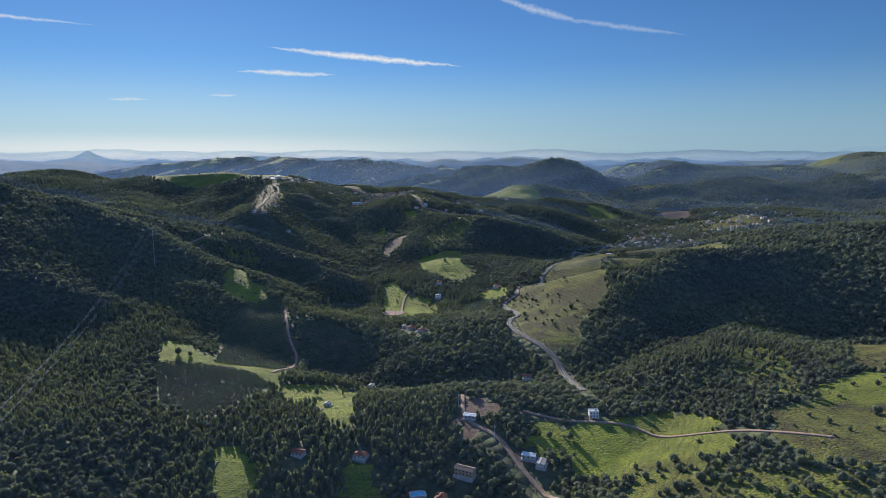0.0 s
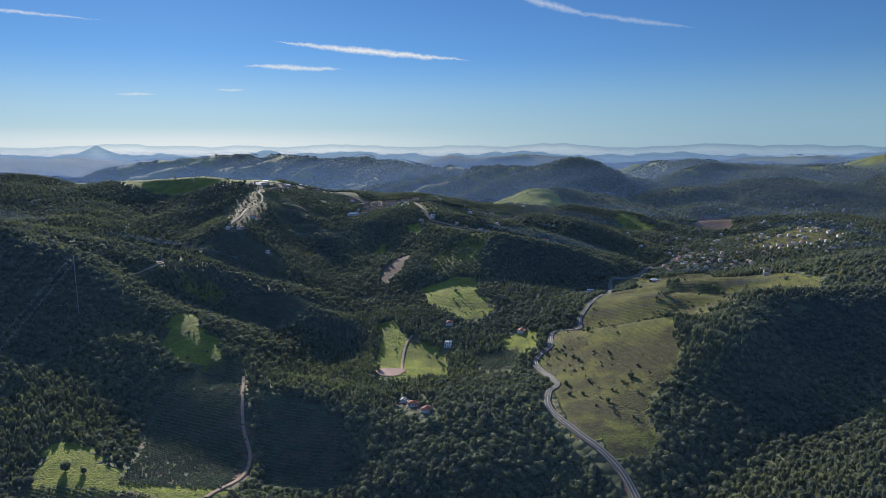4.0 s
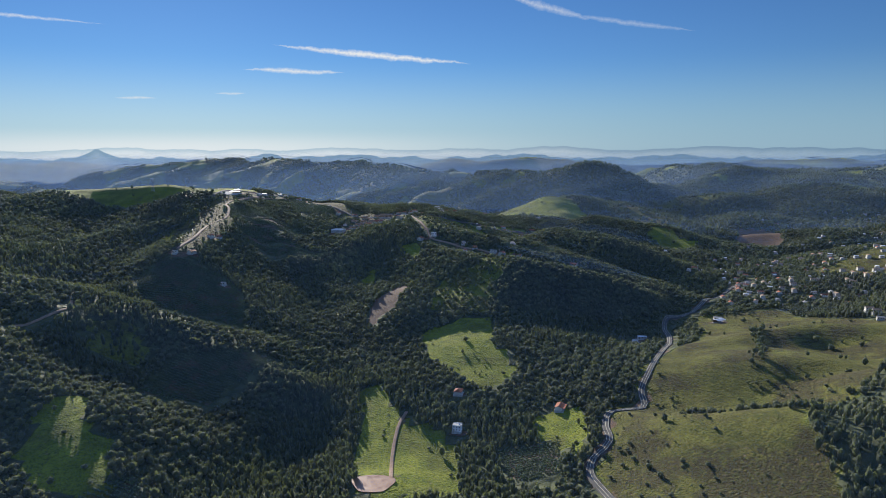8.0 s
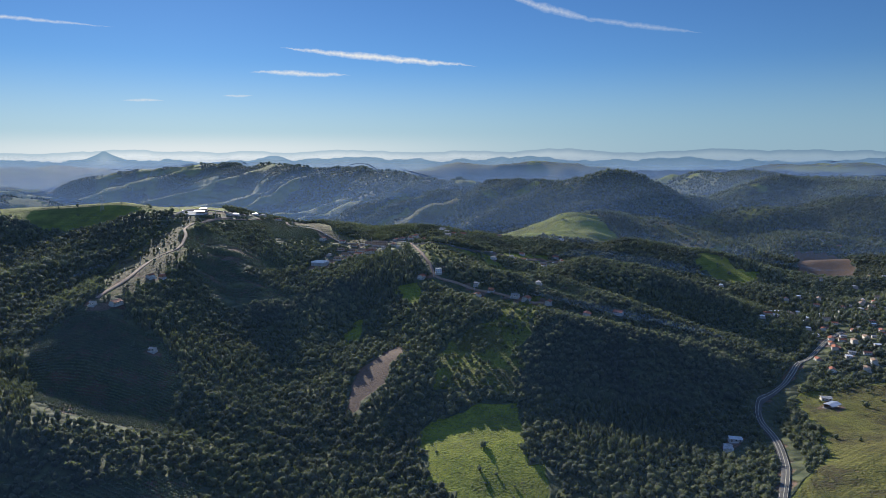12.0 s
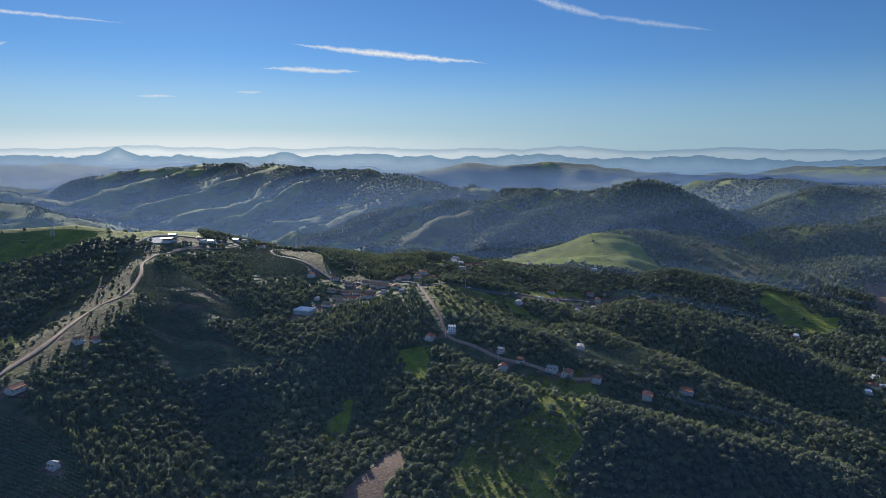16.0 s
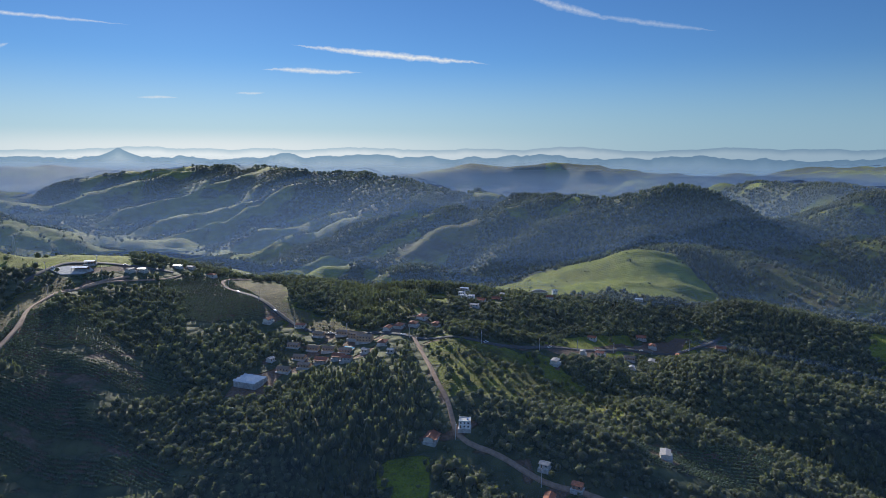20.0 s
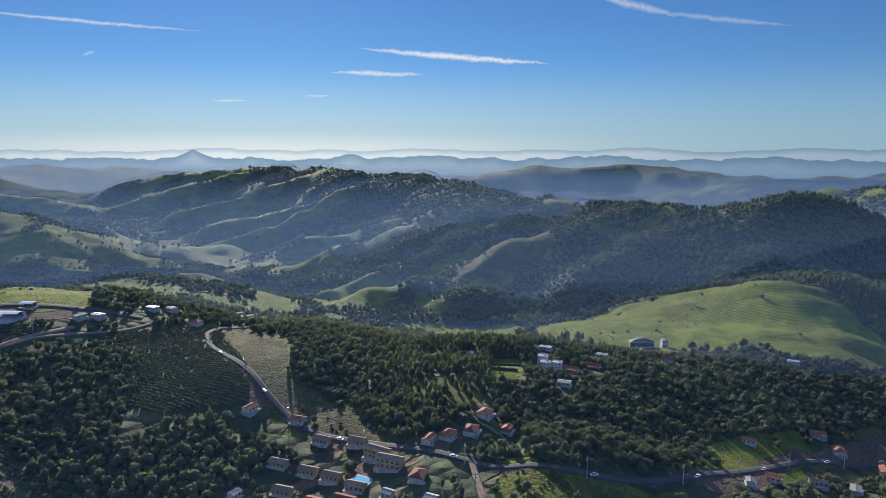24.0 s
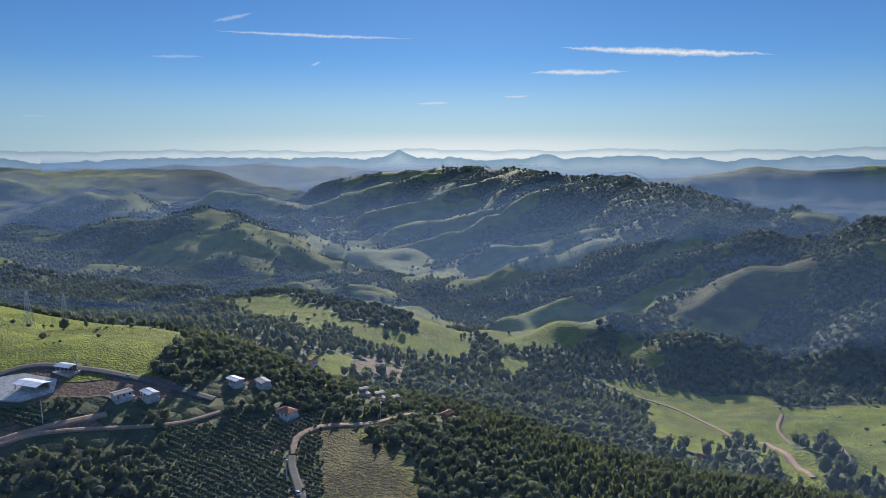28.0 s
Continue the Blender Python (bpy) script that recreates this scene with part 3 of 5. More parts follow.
patch("green", [(183, 303), (209, 323), (242, 332), (206, 280), (175, 285)])
patch("scrub", [(174, 388), (212, 391), (199, 343), (174, 303), (166, 345)])
patch("dry", [(287, 434), (302, 417), (256, 351), (240, 362)])
patch("scrub", [(225, 465), (266, 470), (271, 463), (219, 444)])
patch("scrub", [(80, 264), (98, 260), (133, 227), (160, 214), (151, 201), (71, 234)])
patch("green", [(-199, 427), (-176, 421), (-144, 404), (-123, 407), (-106, 411), (-96, 362), (-109, 400), (-133, 393), (-164, 390), (-183, 401)])
patch("green", [(-101, 382), (-81, 390), (-61, 395), (-55, 390), (-48, 326), (-61, 334), (-74, 352), (-82, 367), (-97, 367)])
patch("green", [(-65, 681), (-47, 675), (-39, 641), (-26, 633), (-8, 613), (-8, 585), (-25, 581), (-38, 575), (-54, 589), (-62, 627), (-59, 648)])
patch("green", [(-198, 577), (-186, 590), (-175, 568), (-159, 552), (-152, 535), (-168, 534), (-182, 547), (-196, 556)])
patch("green", [(-28, 761), (22, 779), (23, 766), (17, 726), (34, 716), (30, 702), (14, 681), (-8, 706), (-24, 737)])
patch("soil", [(-74, 790), (-72, 832), (-48, 854), (-55, 805), (-68, 778)])
patch("brown", [(-270, 874), (-298, 977), (-302, 1073), (-301, 1110), (-279, 1050), (-282, 983), (-282, 938)])
patch("green", [(37, 630), (54, 637), (64, 625), (57, 604), (44, 615)])
patch("scrub", [(-26, 817), (-16, 841), (13, 852), (30, 820), (23, 803), (-6, 807), (-22, 805)])
patch("scrub", [(16, 909), (60, 910), (47, 892), (23, 893)])
patch("green", [(-56, 937), (-41, 938), (-40, 926), (-54, 927)])
patch("green", [(-95, 882), (-82, 903), (-84, 891), (-92, 879)])
patch("soil", [(451, 1295), (490, 1276), (455, 1171), (393, 1177)])
patch("dry", [(270, 1368), (414, 1565), (412, 1490), (409, 1361), (300, 1289), (266, 1318)])
patch("scrub", [(-246, 674), (-225, 683), (-204, 683), (-198, 667), (-221, 662)])
patch("crop", [(-227, 1130), (-209, 1166), (-157, 1097), (-172, 1068), (-190, 1054)])
patch("crop", [(-276, 1036), (-252, 1039), (-222, 1031), (-185, 1012), (-189, 1009), (-234, 1024), (-264, 1028)])
patch("crop", [(-274, 804), (-255, 826), (-204, 825), (-179, 799), (-159, 737), (-212, 716)])
patch("crop", [(-184, 620), (-179, 666), (-126, 700), (-126, 684), (-144, 635)])
patch("crop", [(-224, 1113), (-228, 1145), (-212, 1151), (-157, 1095), (-152, 1079), (-191, 1063), (-203, 1083)])
patch("brown", [(-205, 1152), (-181, 1159), (-147, 1101), (-118, 1088), (-130, 1082), (-148, 1095), (-188, 1133)])
patch("crop", [(-176, 501), (-140, 541), (-112, 460), (-108, 410), (-149, 397), (-157, 433)])
patch("crop", [(-121, 500), (-63, 475), (-58, 433), (-97, 428)])
patch("crop", [(-181, 387), (-126, 394), (-107, 378), (-123, 324), (-152, 322)])
patch("crop", [(16, 604), (48, 603), (44, 565), (19, 575)])
patch("green", [(-132, 1432), (-102, 1433), (-70, 1371), (-81, 1307), (-110, 1304), (-124, 1396)])
patch("green", [(28, 1093), (47, 1118), (88, 1143), (96, 1140), (75, 1120)])
patch("green", [(-55, 1158), (-40, 1160), (-38, 1141), (-54, 1133)])
patch("soil", [(-290, 1123), (-277, 1131), (-263, 1142), (-268, 1128), (-280, 1119)])
patch("soil", [(-276, 1289), (-283, 1336), (-259, 1320), (-253, 1292), (-264, 1280)])
patch("green", [(-289, 1262), (-288, 1298), (-276, 1298), (-272, 1269)])
patch("crop", [(-293, 1106), (-282, 1114), (-268, 1108), (-266, 1099), (-276, 1096)])
patch("crop", [(-240, 1124), (-219, 1151), (-186, 1118), (-212, 1101)])
patch("brown", [(-207, 1151), (-201, 1162), (-177, 1161), (-158, 1144), (-154, 1130), (-177, 1120)])
patch("crop", [(-237, 963), (-225, 984), (-179, 952), (-164, 947), (-176, 937), (-221, 941)])
patch("crop", [(-271, 1045), (-219, 1022), (-185, 1009), (-208, 997), (-246, 1003)])
patch("scrub", [(-48, 1046), (-11, 1038), (15, 1030), (7, 989), (-39, 988)])
patch("scrub", [(121, 1176), (160, 1185), (147, 1158), (123, 1157)])
patch("green", [(-170, 1463), (-116, 1466), (-71, 1474), (-45, 1473), (-45, 1405), (-42, 1263), (-54, 1274), (-73, 1385), (-106, 1442), (-146, 1446)])
patch("green", [(-492, 1425), (-392, 1412), (-361, 1399), (-373, 1385), (-454, 1399)])
patch("scrub", [(-90, 1115), (-58, 1118), (-57, 1103), (-80, 1094)])
patch("soil", [(12, 324), (22, 336), (31, 326), (26, 317), (17, 320)])
patch("soil", [(7, 300), (18, 308), (16, 293), (9, 295)])
patch("green", [(-110, 279), (-98, 284), (-85, 266), (-94, 257)])
patch("green", [(-48, 274), (-33, 280), (-24, 268), (-41, 261)])
patch("crop", [(-280, 1041), (-251, 1043), (-185, 1012), (-175, 998), (-197, 974), (-235, 983), (-252, 983), (-267, 1005)])
patch("crop", [(-243, 971), (-218, 974), (-164, 947), (-140, 937), (-153, 926), (-203, 916)])
patch("crop", [(42, 951), (67, 963), (116, 971), (91, 939), (50, 923)])
patch("wood", [(112, 610), (134, 595), (148, 559), (199, 580), (174, 543), (150, 550), (131, 571), (114, 595)])
patch("wood", [(139, 534), (155, 537), (167, 533), (152, 509), (134, 516)])
patch("wood", [(195, 715), (210, 725), (165, 630), (160, 632)])
patch("green", [(-504, 1424), (-468, 1445), (-374, 1418), (-333, 1373), (-403, 1410), (-456, 1394)])
patch("green", [(-352, 1386), (-307, 1394), (-273, 1453), (-267, 1406), (-298, 1379), (-328, 1361)])
patch("wood", [(129, 597), (171, 577), (229, 579), (242, 565), (195, 493), (139, 511), (138, 528), (151, 545), (146, 562)])
patch("green", [(-278, 1152), (-320, 1130), (-400, 1102), (-455, 1096), (-540, 1120), (-540, 1220), (-420, 1260), (-340, 1230), (-295, 1190)])
patch("green", [(-60, 1440), (-26, 1295), (12, 1280), (36, 1262), (87, 1290), (116, 1290), (132, 1266), (174, 1262), (195, 1270), (215, 1300), (205, 1370), (180, 1440), (150, 1485), (101, 1495), (57, 1488), (0, 1467)])

patch("brown", [(-212, 1166), (-195, 1170), (-163, 1137), (-145, 1108), (-121, 1092), (-93, 1069), (-86, 1059), (-103, 1070), (-127, 1085), (-147, 1091), (-167, 1109), (-196, 1141)])
patch("brown", [(-322, 959), (-314, 1007), (-298, 1064), (-294, 1113), (-250, 978), (-244, 883), (-250, 853)])
patch("green", [(-478, 1404), (-462, 1438), (-372, 1415), (-351, 1355), (-406, 1371)])
patch("green", [(-349, 1391), (-304, 1408), (-271, 1453), (-262, 1424), (-294, 1389), (-323, 1372)])
patch("green", [(-401, 1538), (-379, 1597), (-289, 1485), (-293, 1424)])
patch("green", [(-525, 1645), (-581, 1810), (-466, 1677), (-464, 1605)])
patch("green", [(-290, 1510), (-327, 1714), (-234, 1674), (-208, 1677), (-227, 1518), (-252, 1497)])
patch("green", [(-255, 1506), (-214, 1669), (-146, 1736), (-104, 1768), (-113, 1738), (-165, 1665), (-206, 1535)])
patch("dry", [(-133, 1619), (-108, 1698), (-48, 1789), (-6, 1702), (-18, 1664), (-74, 1638)])
patch("green", [(-124, 1601), (-94, 1631), (-50, 1654), (-54, 1637), (-102, 1611)])
patch("green", [(-171, 1538), (-156, 1568), (-147, 1549), (-159, 1522)])
patch("green", [(-155, 1519), (-129, 1527), (-135, 1512)])
patch("green", [(-244, 1434), (-224, 1466), (-223, 1414)])
patch("green", [(-720, 2008), (-724, 2136), (-666, 2280), (-673, 2256), (-673, 2023)])
patch("green", [(-598, 2005), (-387, 1916), (-403, 1881), (-512, 1887)])
patch("green", [(-452, 2057), (-431, 2226), (-374, 2070), (-382, 1924)])
patch("green", [(-194, 1856), (-135, 1894), (-120, 1884), (-178, 1847)])
patch("scrub", [(267, 1361), (432, 1592), (430, 1498), (391, 1351), (351, 1274), (307, 1304)])
patch("dry", [(377, 957), (434, 979), (618, 1124), (481, 921), (402, 910)])
patch("green", [(261, 1127), (278, 1119), (313, 1100), (306, 1091), (274, 1107)])
patch("green", [(263, 1159), (288, 1143), (295, 1117), (272, 1132)])
patch("scrub", [(495, 1585), (545, 1606), (519, 1496), (465, 1476)])
patch("scrub", [(12, 910), (57, 907), (42, 852), (29, 832), (25, 812), (11, 812), (19, 837)])
patch("green", [(-95, 882), (-82, 904), (-83, 889), (-90, 880)])
patch("green", [(-57, 926), (-41, 935), (-43, 917)])
patch("green", [(14, 1068), (58, 1126), (92, 1155), (94, 1147), (55, 1112)])
patch("soil", [(17, 1065), (81, 1128), (124, 1167), (139, 1164), (79, 1119), (30, 1066)])
patch("scrub", [(-39, 1021), (-16, 1049), (15, 1052), (37, 1036), (51, 1019), (48, 994), (22, 1012), (-6, 1006), (-33, 988)])
patch("soil", [(-145, 993), (-145, 1010), (-127, 1015), (-129, 997)])
patch("crop", [(-224, 1121), (-203, 1154), (-160, 1100), (-158, 1082), (-186, 1054), (-202, 1073)])
patch("crop", [(-254, 1005), (-249, 1024), (-213, 1016), (-181, 1008), (-189, 988), (-202, 959), (-220, 958)])

def smooth_line(points, step=4.0):
    """A rounded line through the points, sampled every few metres."""
    p = np.array(points, float)
    p = np.vstack([2 * p[0] - p[1], p, 2 * p[-1] - p[-2]])
    out = []
    for a, b, c, d in zip(p, p[1:], p[2:], p[3:]):
        for t in np.linspace(0, 1, max(2, int(np.hypot(*(c - b)) / step)), endpoint=False):
            out.append(0.5 * (2 * b + (c - a) * t + (2 * a - 5 * b + 4 * c - d) * t ** 2 + (3 * b - a - 3 * c + d) * t ** 3))
    out.append(p[-2])
    return np.array(out)


def route(kind, width, *points):
    ROADS.append((kind, 0.68 * width, smooth_line(points)))


route("asphalt_road", 5.6, (82, 352), (81, 367), (77, 413), (61, 449), (52, 476), (56, 503), (63, 515), (59, 545), (56, 564), (60, 577),
      (70, 587), (73, 607), (80, 621), (98, 625), (102, 642), (112, 660), (135, 700), (150, 735), (159, 772), (165, 789), (182, 812), (215, 850), (250, 890), (300, 935))
route("village_road", 5.0, (-312, 1085), (-308, 1112), (-303, 1124), (-287, 1131), (-262, 1140), (-240, 1146))
route("dirt_road", 3.2, (-186, 1196), (-192, 1172), (-202, 1158), (-204, 1146), (-199, 1138))
route("village_road", 3.9, (-199, 1137), (-195, 1132), (-179, 1117), (-160, 1100), (-140, 1081), (-119, 1066),
      (-101, 1058), (-78, 1048), (-48, 1040), (-21, 1043), (16, 1060), (80, 1118), (134, 1147), (168, 1170))
route("dirt_road", 3.0, (-55, 1041), (-50, 1022), (-40, 985), (-34, 968), (-28, 947), (-12, 936), (4, 922), (19, 916), (44, 906), (60, 908))
route("dirt_road", 3.6, (-258, 1118), (-270, 1095), (-279, 1072), (-277, 1045), (-263, 1014), (-254, 975), (-262, 955), (-257, 915), (-251, 881), (-250, 840))
route("farm_track", 2.6, (-132, 516), (-118, 470), (-107, 446), (-107, 423), (-112, 400))
route("farm_track", 2.4, (42, 316), (62, 307), (93, 303), (112, 286), (133, 272), (148, 257), (160, 246))
route("farm_track", 3.4, (-174, 1459), (-145, 1439), (-105, 1419), (-73, 1367), (-56, 1314), (-43, 1260))
route("farm_track", 3.0, (-43, 1431), (-46, 1394), (-34, 1341), (-27, 1278))
route("farm_track", 3.0, (-38, 578), (-40, 607), (-39, 634), (-35, 648))
route("dirt_road", 3.2, (11, 340), (12, 311), (27, 292), (37, 268), (50, 242))
route("farm_track", 2.0, (-280, 1080), (-270, 1091), (-266, 1099), (-257, 1109), (-244, 1122), (-237, 1131), (-233, 1142))
route("farm_track", 2.5, (-270, 655), (-258, 668), (-252, 682), (-262, 700))


def inside(outline, x, y):
    hit = np.zeros(np.shape(x), bool)
    for (ax, ay), (bx, by) in zip(outline, np.roll(outline, -1, 0)):
        if ay != by:
            hit ^= ((ay > y) != (by > y)) & (x < (bx - ax) * (y - ay) / (by - ay) + ax)
    return hit


def in_patch(kinds, x, y, grow=(0.0, 7.0, 14.0, 20.0)):
    x, y = np.asarray(x, float), np.asarray(y, float)
    hit = np.zeros(x.shape, bool)
    wx, wy = x + 9 * (grain(x, y, 26, 21) - 0.5), y + 9 * (grain(x, y, 26, 22) - 0.5)
    for kind, outline in PATCHES:
        if kind in kinds:
            r = grow[-1]
            near = (wx > outline[:, 0].min() - r) & (wx < outline[:, 0].max() + r) & (wy > outline[:, 1].min() - r) & (wy < outline[:, 1].max() + r)
            far = np.hypot(wx[near], 450)
            for g in grow:  # the open strip reaches a little down the near side
                hit[near] |= inside(outline, wx[near] + g * wx[near] / far, wy[near] + g * 450 / far)
    return hit


def meadow(x, y):
    """Grass on the farther hills, mostly along the backs of the spurs."""
    x, y = np.asarray(x, float), np.asarray(y, float)
    ragged = 1.1 * (grain(x, y, 90, 31) - 0.5) + 0.8 * (grain(x, y, 30, 30) - 0.5)
    spur = ease(back_of_spur(x, y) + ragged, 0.42, 0.56) * ease(y, 1480, 1540)
    rest = ease(grain(x, y, 170, 32) * 0.6 + grain(x, y, 64, 33) * 0.4, 0.57, 0.63) * np.maximum(0.7 * ease(y, 2700, 3300), ease(-x, 450, 800) * ease(y, 1350, 1600))
    right = ease(grain(x, y, 210, 34) * 0.65 + grain(x, y, 80, 35) * 0.35, 0.57, 0.66) * ease(x, 420, 620) * 0.9
    return np.maximum.reduce([spur, rest, right])


def road_gap(x, y, margin):
    """True within margin of a road's edge."""
    x, y = np.asarray(x, float), np.asarray(y, float)
    hit = np.zeros(x.shape, bool)
    for _, width, line in ROADS:
        reach = width / 2 + margin
        box = (x > line[:, 0].min() - reach) & (x < line[:, 0].max() + reach) & (y > line[:, 1].min() - reach) & (y < line[:, 1].max() + reach)
        idx = np.nonzero(box)[0]
        for k in range(0, len(idx), 4000):
            i = idx[k:k + 4000]
            d = np.min((x[i, None] - line[None, :, 0]) ** 2 + (y[i, None] - line[None, :, 1]) ** 2, axis=1)
            hit[i] |= d < reach * reach
    return hit


# ---- ground ----


def lines(lo, near_lo, near_hi, hi, step, growth):
    mid = list(np.arange(near_lo, near_hi, step))
    a, d = near_lo, step
    while a > lo:
        d *= growth
        a -= d
        mid.insert(0, a)
    b, d = mid[-1], step
    while b < hi:
        d *= growth
        b += d
        mid.append(b)
    return np.array(mid)


def grid_mesh(name, x, y, z, faces, material_used):
    me = bpy.data.meshes.new(name)
    set_mesh(me, np.stack([x, y, z], 1), faces)
    me.materials.append(material_used)
    return me


def set_mesh(me, verts, faces, smooth=True):
    """Fill a mesh from arrays of vertices and of faces with the same number of corners."""
    count, corners = faces.shape
    me.vertices.add(len(verts))
    me.vertices.foreach_set("co", np.ascontiguousarray(verts, np.float32).ravel())
    me.loops.add(count * corners)
    me.loops.foreach_set("vertex_index", np.ascontiguousarray(faces, np.int32).ravel())
    me.polygons.add(count)
    me.polygons.foreach_set("loop_start", np.arange(0, count * corners, corners, dtype=np.int32))
    me.polygons.foreach_set("use_smooth", np.full(count, smooth))
    me.update(calc_edges=True)


GX = lines(-4800, -470, 520, 4800, 7.0, 1.017)
GY = lines(-2500, 190, 1720, 4900, 7.0, 1.017)


GZ = land(*np.meshgrid(GX, GY))


def build_ground():
    gx, gy = np.meshgrid(GX, GY)
    x, y, z = gx.ravel(), gy.ravel(), GZ.ravel()
    w, h = len(GX), len(GY)
    i = (np.arange(h - 1)[:, None] * w + np.arange(w - 1)[None, :]).ravel()
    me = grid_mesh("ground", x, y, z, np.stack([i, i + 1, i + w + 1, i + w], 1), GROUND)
    green, dry, scrub, brown = (in_patch((k,), x, y) for k in ("green", "dry", "scrub", "brown"))
    soil = in_patch(("soil",), x, y, (0.0, 5.0))
    crop = in_patch(("crop",), x, y, (0.0,))
    far = meadow(x, y) * ~(crop | soil)
    cover = np.ones((len(x), 4), np.float32)
    cover[:, 0] = np.maximum.reduce([green * 1.0, dry * 1.0, brown * 1.0, scrub * 0.75, far])
    cover[:, 1] = np.maximum.reduce([brown * 1.0, dry * 0.8, scrub * 0.5, green * 0.12, far * 0.3, crop * 0.5])
    yard = np.zeros(len(x))
    for sx, sy, r in SITES:
        yard = np.maximum(yard, 0.62 * (np.hypot(x - sx, y - sy) < r * 0.75))
    verge = road_gap(x, y, 2.0)
    cover[:, 2] = np.maximum.reduce([soil * 1.0, crop * 0.45, yard, verge * 0.55])
    layer = me.attributes.new("cover", "FLOAT_COLOR", "POINT")
    layer.data.foreach_set("color", cover.ravel())
    tagged(new("ground", me), "rolling hill country of woods, green pastures and bare earth", "ground", kind="structure")


def ground_height(x, y):
    """Height of the ground sheet itself, between its grid lines."""
    x, y = np.asarray(x, float), np.asarray(y, float)
    i = np.clip(np.searchsorted(GX, x) - 1, 0, len(GX) - 2)
    j = np.clip(np.searchsorted(GY, y) - 1, 0, len(GY) - 2)
    fx, fy = (x - GX[i]) / (GX[i + 1] - GX[i]), (y - GY[j]) / (GY[j + 1] - GY[j])
    a, b, c, d = GZ[j, i], GZ[j, i + 1], GZ[j + 1, i], GZ[j + 1, i + 1]
    return (a * (1 - fx) + b * fx) * (1 - fy) + (c * (1 - fx) + d * fx) * fy

# ---- houses: where they stand ----
HOUSES = []


def settle(cluster, *places):
    for x, y in places:
        HOUSES.append((cluster, x, y))
        SITES.append((x, y, 7.5 if cluster != "town" else 5.5))


settle("row", (-113, 1059), (-103, 1055), (-112, 1041), (-102, 1036), (-91, 1027), (-124, 1044), (-117, 1030), (-122, 1016), (-112, 1020), (82, 1103))
settle("long", (-88, 1044), (-82, 1037), (10, 267))
settle("red", (-71, 1029), (-71, 1052), (-148, 1074), (-132, 1072), (-103, 1022), (-93, 1020), (-88, 1014), (-53, 1076), (-57, 1061), (61, 1123), (108, 1143), (129, 1119), (55, 1091), (-15, 1153), (51, 1254), (42, 1204), (74, 1249), (-3, 1164), (24, 1256), (-216, 1156), (-283, 1259), (-65, 1056), (-40, 945), (161, 1153))
settle("red", (125, 1136), (103, 1154), (5, 913), (37, 908), (54, 906), (115, 917), (87, 902), (-237, 839), (-242, 899), (254, 964), (275, 916), (272, 897), (-4, 661), (54, 637), (56, 403), (-25, 500), (-17, 490), (-1, 254), (-39, 282), (-68, 280))
settle("small", (-79, 1020), (-132, 1026), (-65, 1017), (46, 1076), (78, 1082), (-66, 1157), (-83, 1152), (39, 1265), (-174, 1200), (-84, 1269), (0, 928), (11, 918), (-44, 1068), (-248, 832), (-237, 908), (-198, 806), (-32, 508), (-48, 407), (-66, 344))
settle("grey", (25, 1047), (96, 1102), (-27, 1178), (4, 1189), (-236, 1167), (-243, 1160), (-262, 1127), (-256, 1133), (56, 944), (123, 1237), (-20, 1125), (29, 911), (134, 748), (126, 738), (267, 975), (260, 1075), (404, 1089), (215, 808), (40, 277), (45, 272), (9, 311))
settle("white", (-29, 1159), (-28, 1150), (-22, 1154), (-26, 951), (-5, 626), (78, 312))
settle("town", (243, 951), (270, 907), (270, 877), (303, 934), (376, 1105), (247, 857), (249, 878), (335, 954), (332, 915), (323, 879), (323, 859), (326, 848), (329, 835), (374, 994), (279, 863), (369, 885), (397, 905), (300, 740), (304, 754), (291, 722), (442, 1126), (452, 1116), (662, 1346), (708, 1376))
settle("town", (626, 1333), (490, 1145), (557, 1155), (848, 1674), (913, 1700), (781, 1622), (347, 903), (298, 871), (324, 811))

# more roofs of the small town in the side valley
town_rng = random.Random(5)
for _ in range(320):
    tx, ty = town_rng.uniform(268, 500), town_rng.uniform(830, 1040)
    if town_rng.random() < 0.3:
        tx, ty = town_rng.uniform(480, 760), town_rng.uniform(1080, 1420)
    if all((tx - sx) ** 2 + (ty - sy) ** 2 > 75 for sx, sy, _ in SITES):
        settle("town", (round(tx), round(ty)))

for bx, by, br in ((-289, 1114, 13), (-290, 1126, 9), (-137, 1004, 13), (42, 1279, 15), (56, 1280, 6), (210, 793, 12), (-209, 1203, 8), (-46, 572, 13), (-11, 258, 7), (-87, 1041, 10)):
    SITES.append((bx, by, br))

build_ground()

# ---- roads ----


def ribbon(line, half, lift, skirt):
    """A strip laid over the ground along a line, with sides that go down into it."""
    d = np.gradient(line, axis=0)
    d /= np.hypot(d[:, 0], d[:, 1])[:, None]
    side = np.stack([d[:, 1], -d[:, 0]], 1)
    rows = []
    for k, f in enumerate((-1.0, -1.0, -0.5, 0.0, 0.5, 1.0, 1.0)):
        p = line + side * half * f
        z = np.maximum(ground_height(p[:, 0], p[:, 1]), ground_height(line[:, 0], line[:, 1]) - 0.4) + lift
        if k in (0, 6):
            z = z - skirt
        rows.append(np.column_stack([p, z]))
    v = np.stack(rows, 1)
    n, m = v.shape[:2]
    i = (np.arange(n - 1)[:, None] * m + np.arange(m - 1)[None, :]).ravel()
    return v.reshape(-1, 3), np.stack([i, i + 1, i + m + 1, i + m], 1)


